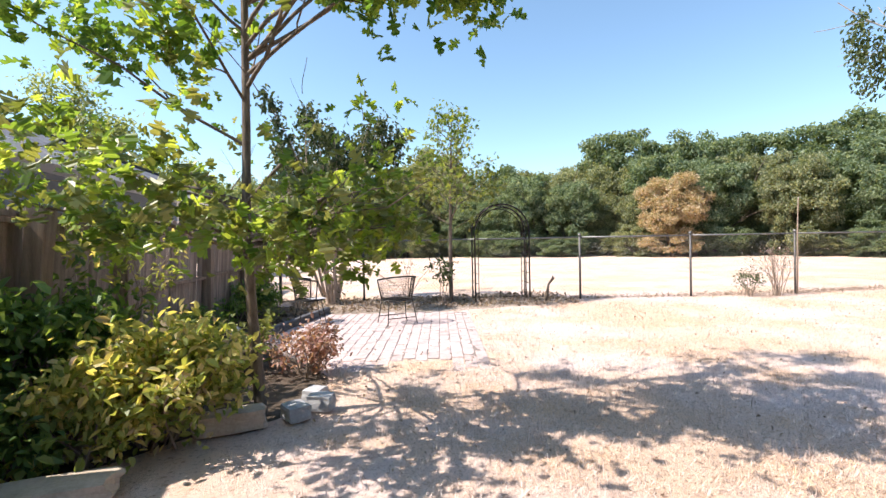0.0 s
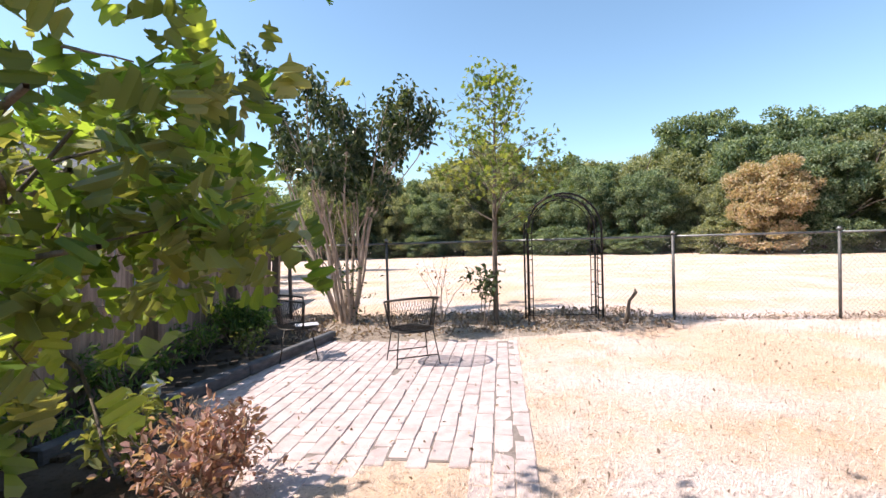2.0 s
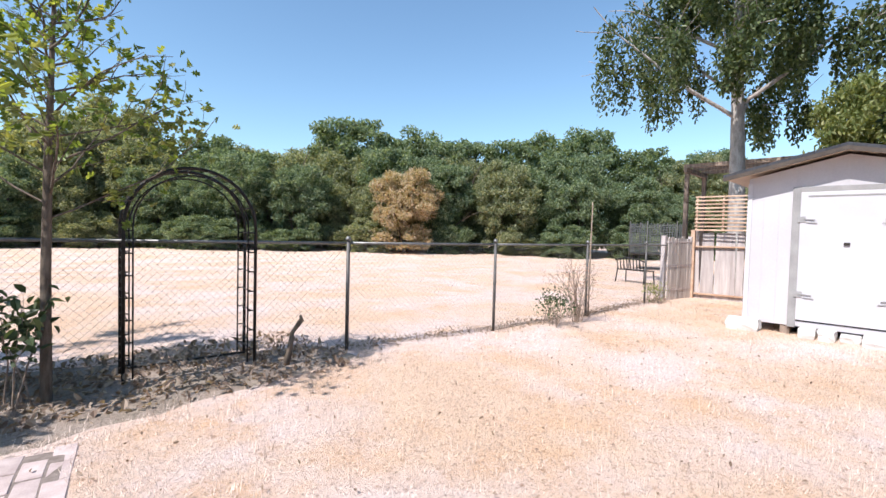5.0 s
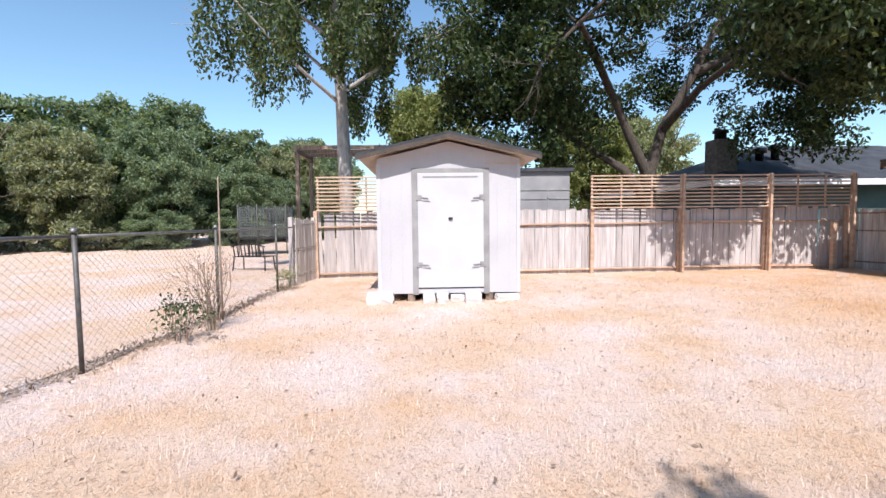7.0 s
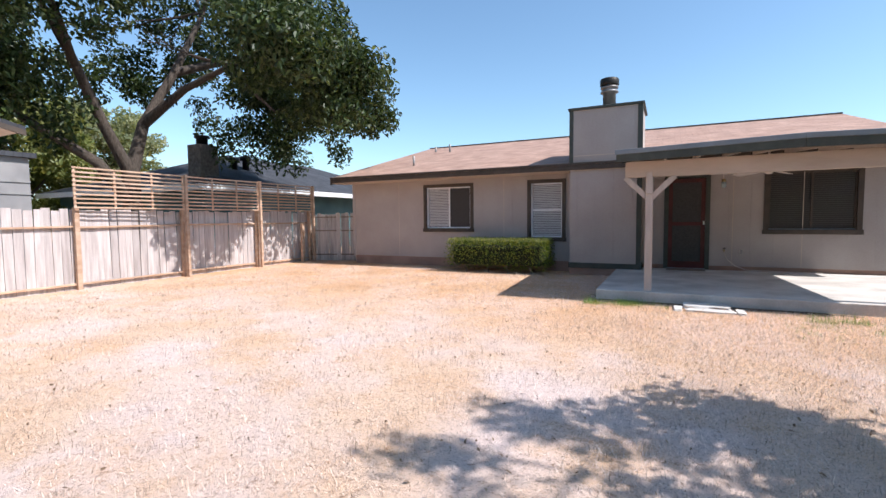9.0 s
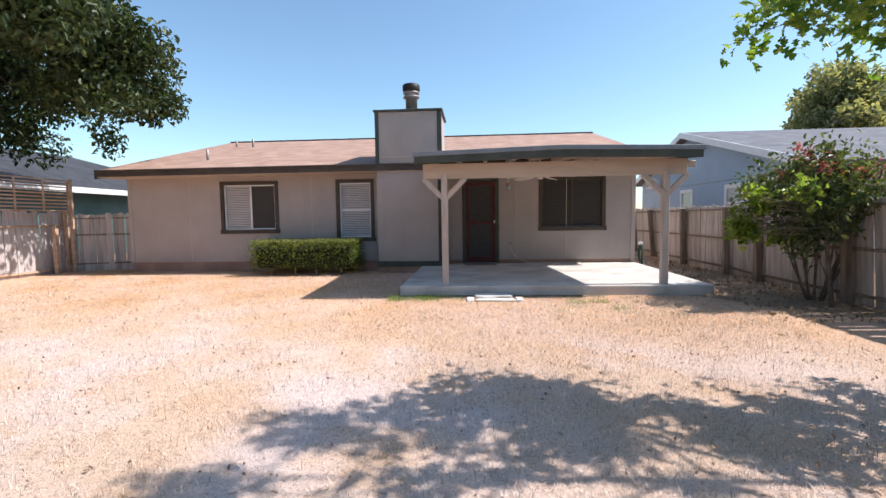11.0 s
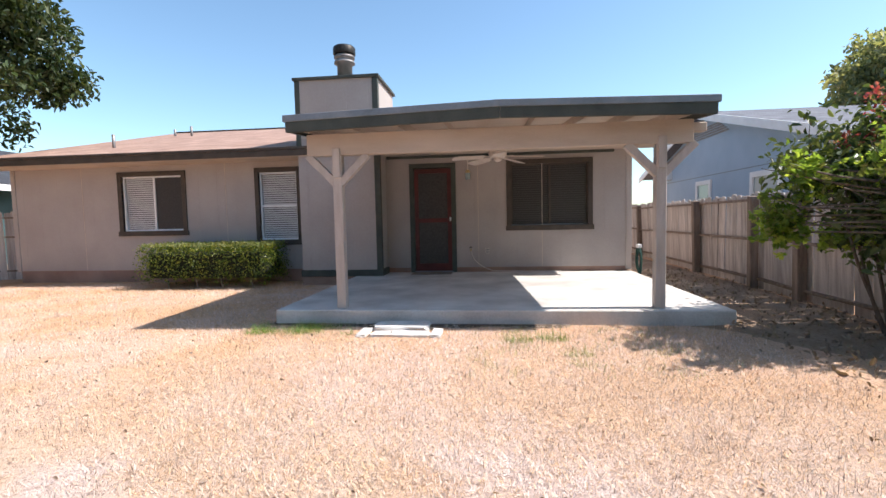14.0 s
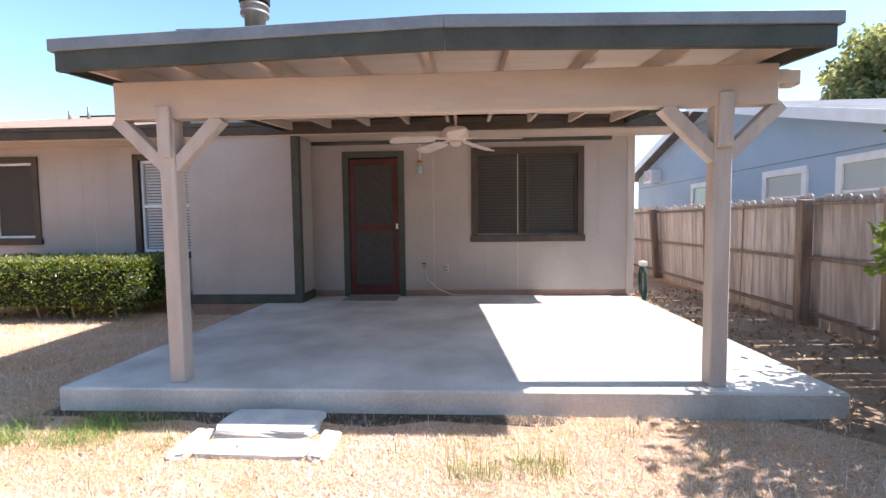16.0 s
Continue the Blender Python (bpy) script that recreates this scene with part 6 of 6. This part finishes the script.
for k, (x, y, h) in enumerate(((-7.2, 14.5, 1.0), (-10.5, 17.0, 1.25), (-5.2, 20.5, 0.85), (-13, 12, 1.3), (-3.0, 24.0, 0.7))):
    r3 = np.random.default_rng(160 + k)
    limbs, tips = grown(r3, (0, 0, -0.1), (0.06, 0.02, 1), 2.0 * h, 0.13, 4, 3, 0.62, 0.12, 0.72)
    tips = tips[tips[:, 2] > 1.4]
    big_tree("feathery_tree", "airy pale green tree behind the neighbouring outbuilding", (x, y, 0), limbs, BARK,
             [("crown", foliage("crown", around(tips, 15000, 0.22 * h, r3), 0.12, OVAL, AIRYLEAF, r3, 0.3))], "feathery trees")
for x, y, s, v in ((-13, 24, 0.9, 0), (-13.5, -15.5, 1.05, 1), (-6, 40, 0.8, 1), (-4.6, 43, 0.95, 0), (-7.5, 43, 0.9, 2), (17, 38, 0.85, 1), (15, 41.5, 0.95, 0), (30, -4, 1.0, 4), (33, -9, 1.1, 1),  (-15, 7, 1.2, 1)):
    m = pose(x, y, 0, 0, 0, x * 40) @ Matrix.Diagonal((s, s, s, 1))
    copy_thing(VARIANTS[v], m).matrix_basis = m

# ---- neighbours ----
nb = thing("neighbour_house", (-7.5, -10.6, 0), 0, "blue-grey neighbouring house with white trim", "house")


def np_(name, bm, mat, label="", parent=None, of=nb):
    return part(name, put(bm, of), mat, parent or of, label)


def prism(x0, x1, pts):
    """A slice of wall between x0 and x1 with the (y, z) outline given."""
    bm = bmesh.new()
    a = [bm.verts.new((x0, y, z)) for y, z in pts]
    b = [bm.verts.new((x1, y, z)) for y, z in pts]
    bm.faces.new(a); bm.faces.new(b[::-1])
    for i in range(len(pts)):
        j = (i + 1) % len(pts)
        bm.faces.new((a[i], a[j], b[j], b[i]))
    bmesh.ops.recalc_face_normals(bm, faces=bm.faces[:])
    return bm


BX = -4.15
np_("gable_wall", prism(BX - 0.15, BX, [(-15.6, 0), (-15.6, 2.7), (-10.9, 4.05), (-4.6, 2.4), (-4.6, 0)]), BLUE, "blue-grey painted siding")
np_("wall", box(-11, BX - 0.15, -4.75, -4.6, 0, 2.4), BLUE)
np_("wall", box(-11, BX - 0.15, -15.6, -15.45, 0, 2.6), BLUE)
for ya, za, yb, zb in ((-4.2, 2.42, -10.9, 4.2), (-10.9, 4.2, -16.1, 2.7)):
    np_("roof", roof_slab(-11.2, BX + 0.35, ya, za, yb, zb, 0.08), SHINGLEGREY, "light grey shingles")
    np_("rake_board", roof_slab(BX + 0.352, BX + 0.385, ya, za - 0.0, yb, zb - 0.0, 0.2), WHITETRIM, "white barge board")
np_("belt_seam", box(BX, BX + 0.01, -15.5, -4.7, 2.32, 2.34), DRIP)
for k in range(5):
    np_("gable_louvre", box(BX, BX + 0.03, -12.2 + k * 0.1, -9.7 - k * 0.12, 3.45 + k * 0.07, 3.49 + k * 0.07), GREYTRIM)
for y0, y1, z0, z1 in ((-8.55, -7.3, 1.1, 2.2), (-6.65, -5.5, 1.1, 2.25), (-11.6, -10.6, 1.1, 2.2)):
    w = np_("window", box(BX, BX + 0.05, y0, y1, z1 - 0.13, z1, 0.005), WHITETRIM, "white framed window")
    for a, b, c, d in ((y0, y0 + 0.13, z0, z1 - 0.13), (y1 - 0.13, y1, z0, z1 - 0.13), (y0, y1, z0 - 0.12, z0)):
        np_("casing", box(BX, BX + 0.05, a, b, c, d, 0.005), WHITETRIM, "", w)
    np_("sash", box(BX + 0.005, BX + 0.03, y0 + 0.13, y1 - 0.13, (z0 + z1) / 2 - 0.02, (z0 + z1) / 2 + 0.02), WHITETRIM, "", w)
    np_("pane", box(BX + 0.002, BX + 0.012, y0 + 0.13, y1 - 0.13, z0, z1 - 0.13), PANEPALE, "", w)
ac = thing("window_air_conditioner", (BX, -13.9, 2.62), 0, "white window air conditioner in blue wall", "air conditioner")
part("case", box(0, 0.35, -0.3, 0.3, -0.2, 0.2, 0.02), WHITETRIM, ac)
part("grille", box(0.35, 0.36, -0.25, 0.25, -0.15, 0.15), GREYTRIM, ac)
for k in range(6):
    part("fin", box(0.36, 0.368, -0.25, 0.25, -0.14 + k * 0.05, -0.125 + k * 0.05), WHITETRIM, ac)
# garden wing of the same neighbour
nw = thing("neighbour_garage", (-4.6, 8, 0), 0, "neighbouring outbuilding, blue siding darkened for eave shade, grey shingle roof", "house")
GX, GR, GB = -4.0, -4.5, -5.1      # wall, ridge and back wall
# these walls carry eave shade in their siding colour
np_("wall", box(GX - 0.12, GX, 3.0, 13.1, 0, 2.46), BLUESHADED, of=nw)
np_("wall", box(GB, GB + 0.12, 3.0, 13.1, 0, 2.46), BLUESHADED, of=nw)
for y in (12.98, 3.0):
    bm = bmesh.new()
    low = [bm.verts.new((x, y, z)) for x, z in ((GB + 0.12, 0), (GX - 0.12, 0), (GX - 0.12, 2.6), (GR, 2.93), (GB + 0.12, 2.6))]
    bmesh.ops.solidify(bm, geom=[bm.faces.new(low)], thickness=0.12)
    np_("gable", bm, BLUESHADED, of=nw)
for x in (GX + 0.62, 2 * GR - GX - 0.62):
    bm = bmesh.new()
    v = [bm.verts.new(p) for p in ((x, 2.6, 2.5), (x, 13.45, 2.5), (GR, 13.45, 3.1), (GR, 2.6, 3.1))]
    u = [bm.verts.new(p.co - Vector((0, 0, 0.06))) for p in v]
    bm.faces.new(v); bm.faces.new(u[::-1])
    for i in range(4):
        bm.faces.new((v[i], u[i], u[(i + 1) % 4], v[(i + 1) % 4]))
    bmesh.ops.recalc_face_normals(bm, faces=bm.faces[:])
    np_("roof", bm, SHINGLEGREY, "grey shingle roof", of=nw)
np_("ridge_cap", box(GR - 0.07, GR + 0.07, 2.6, 13.45, 3.08, 3.125, 0.01), SHINGLEDARK, "dark ridge cap", of=nw)
np_("fascia", box(GX + 0.60, GX + 0.635, 2.6, 13.45, 2.33, 2.495, 0.004), WHITETRIM, "pale eave board", of=nw)
np_("soffit", box(GX, GX + 0.60, 2.6, 13.4, 2.36, 2.38), WHITETRIM, of=nw)
np_("corner_board", box(GX - 0.05, GX + 0.02, 13.04, 13.13, 0, 2.38), WHITETRIM, of=nw)

ne = thing("neighbour_house", (23, -11, 0), 0, "teal neighbouring house with dark hip roof", "house")
np_("wall", box(18.4, 18.6, -20, -4.6, 0, 2.5), TEAL, "teal siding", of=ne)
np_("wall", box(18.6, 28, -4.8, -4.6, 0, 2.5), TEAL, of=ne)
bm = bmesh.new()
e = [bm.verts.new(p) for p in ((17.8, -4.0, 2.62), (28.6, -4.0, 2.62), (28.6, -20.6, 2.62), (17.8, -20.6, 2.62))]
r = [bm.verts.new(p) for p in ((23.2, -9.4, 4.55), (23.2, -15.2, 4.55))]
for f in ((e[0], e[1], r[0]), (e[1], e[2], r[1], r[0]), (e[2], e[3], r[1]), (e[3], e[0], r[0], r[1]), (e[3], e[2], e[1], e[0])):
    bm.faces.new(f)
bmesh.ops.recalc_face_normals(bm, faces=bm.faces[:])
np_("roof", bm, SHINGLEDARK, "dark grey hip roof", of=ne)
np_("fascia", box(17.76, 17.8, -20.6, -4.0, 2.42, 2.62), WHITETRIM, "white eave board", of=ne)
np_("fascia", box(17.8, 28.6, -4.0, -3.96, 2.42, 2.62), WHITETRIM, of=ne)
ch = np_("chimney", box(18.9, 19.6, -5.6, -4.85, 0, 4.15, 0.01), BRICKD, "dark brick chimney", of=ne)
np_("chimney_pot", lathe(bmesh.new(), [(0.2, 4.15), (0.2, 4.4), (0.26, 4.41), (0.26, 4.5), (0.1, 4.52)], (19.25, -5.2, 0), 16), BLACKM, "", ch, ne)
for x, y, z in ((20.5, -7.6, 3.6), (20.6, -8.3, 3.75)):
    np_("roof_vent", lathe(bmesh.new(), [(0.14, -0.3), (0.14, 0.25), (0.24, 0.26), (0.24, 0.42), (0.1, 0.47)], (x, y, z), 14), BLACKM, "", None, ne)

# frame and play things beyond the fence
fr = thing("pergola", (18.2, 8.2, 0), 0, "dark timber pergola frame behind the fence", "pergola")
for x in (0, 1.8):
    for y in (-1.4, 1.4):
        part("post", box(x - 0.06, x + 0.06, y - 0.06, y + 0.06, 0, 3.75), WOODPOST, fr)
for y in (-1.4, 1.4):
    part("beam", box(-0.2, 2.0, y - 0.05, y + 0.05, 3.6, 3.75), WOODPOST, fr)
for x in (0, 0.9, 1.8):
    part("joist", box(x - 0.05, x + 0.05, -1.5, 1.5, 3.75, 3.87), WOODPOST, fr)
bench = thing("metal_bench", (16.6, 10.5, 0), 75, "dark ornate metal bench in the field", "bench")
for i in range(5):
    part("seat_slat", box(-0.55, 0.55, -0.2 + i * 0.1, -0.14 + i * 0.1, 0.4, 0.42), BLACKM, bench)
for i in range(9):
    part("back_bar", rod(bmesh.new(), [(-0.48 + i * 0.12, 0.24, 0.42), (-0.48 + i * 0.12, 0.3, 0.72 + 0.08 * math.sin(math.pi * i / 8))], 0.018, 6), BLACKM, bench)
part("top_rail", rod(bmesh.new(), [(-0.55 + 1.1 * i / 10, 0.3, 0.7 + 0.1 * math.sin(math.pi * i / 10)) for i in range(11)], 0.022, 6), BLACKM, bench)
for x in (-0.5, 0.5):
    for y in (-0.18, 0.24):
        part("leg", rod(bmesh.new(), [(x, y, 0.41), (x * 1.05, y * 1.2, 0)], 0.02, 6), BLACKM, bench)
tr = thing("trampoline", (24.0, 12.6, 0), 0, "round trampoline with dark safety net", "trampoline")
part("mat", lathe(bmesh.new(), [(1.15, 0.68), (1.2, 0.72), (1.15, 0.76)], (0, 0, 0), 28), BLACKM, tr)
NET = material("grey_safety_net", (0.10, 0.11, 0.11), (0.16, 0.17, 0.17), 30, 0.9)
bm = bmesh.new()
for k in range(56):
    a = 2 * math.pi * k / 56
    rod(bm, [(1.15 * math.cos(a), 1.15 * math.sin(a), 0.75), (1.15 * math.cos(a), 1.15 * math.sin(a), 2.1)], 0.014, 3, False)
for z in range(12):
    rod(bm, [(1.15 * math.cos(2 * math.pi * k / 28), 1.15 * math.sin(2 * math.pi * k / 28), 0.85 + z * 0.11) for k in range(29)], 0.012, 3, False)
part("net", bm, NET, tr)
for k in range(6):
    a = 2 * math.pi * k / 6
    part("pole", rod(bmesh.new(), [(1.2 * math.cos(a), 1.2 * math.sin(a), 0), (1.2 * math.cos(a), 1.2 * math.sin(a), 2.2)], 0.025, 6), GALVDARK, tr)

# ---- pavers ----
pav = tagged(new("paved_patch"), "pale pinkish concrete pavers laid in a patch", "paving", kind="structure")
pav.matrix_world = pose(0.88, 6.85, -0.024, 0, 0, -10.5)
part("bedding", box(-1.46, 1.17, -1.72, 1.52, 0.0, 0.029), SAND, pav)
PL, PW = 0.25, 0.128
shapes = []
for k in range(6):
    bm = box(-PW / 2 + 0.0022, PW / 2 - 0.0022, -PL / 2 + 0.0035, PL / 2 - 0.0035, 0.005, 0.035, 0.006)
    for v in bm.verts:
        v.co += noise.noise_vector(v.co * 11 + Vector((k * 3.3, 0, 0))) * 0.006
    shapes.append(mesh_of(bm, "paver", PAVER))
rng = np.random.default_rng(80)
for i in range(21):
    x = -1.46 + (i + 0.5) * PW
    slip = (0.5 if i % 2 else 0.0) * PL + rng.normal() * 0.018
    for j in range(16):
        y = -2.17 + (j + 0.5) * PL + slip
        # the bed cuts off one corner, and lawn creeps over the near rows
        if y > 1.5 or x < -1.46 + (-0.75 - y) * 0.8 or y < -2.0 + 0.12 * math.sin(x * 5) or (y < -1.7 and rng.uniform() < 0.25):
            continue
        rim = min(y + 2.0, 1.3 - x) / 0.5
        sunk = 0.007 * max(0.0, 1 - rim)
        piece("paver", shapes[rng.integers(0, 6)], pav, pose(x + rng.normal() * 0.002, y, rng.normal() * 0.0016 - sunk, rng.normal() * 0.6, rng.normal() * 0.6, 180 * rng.integers(0, 2) + rng.normal() * 1.1))
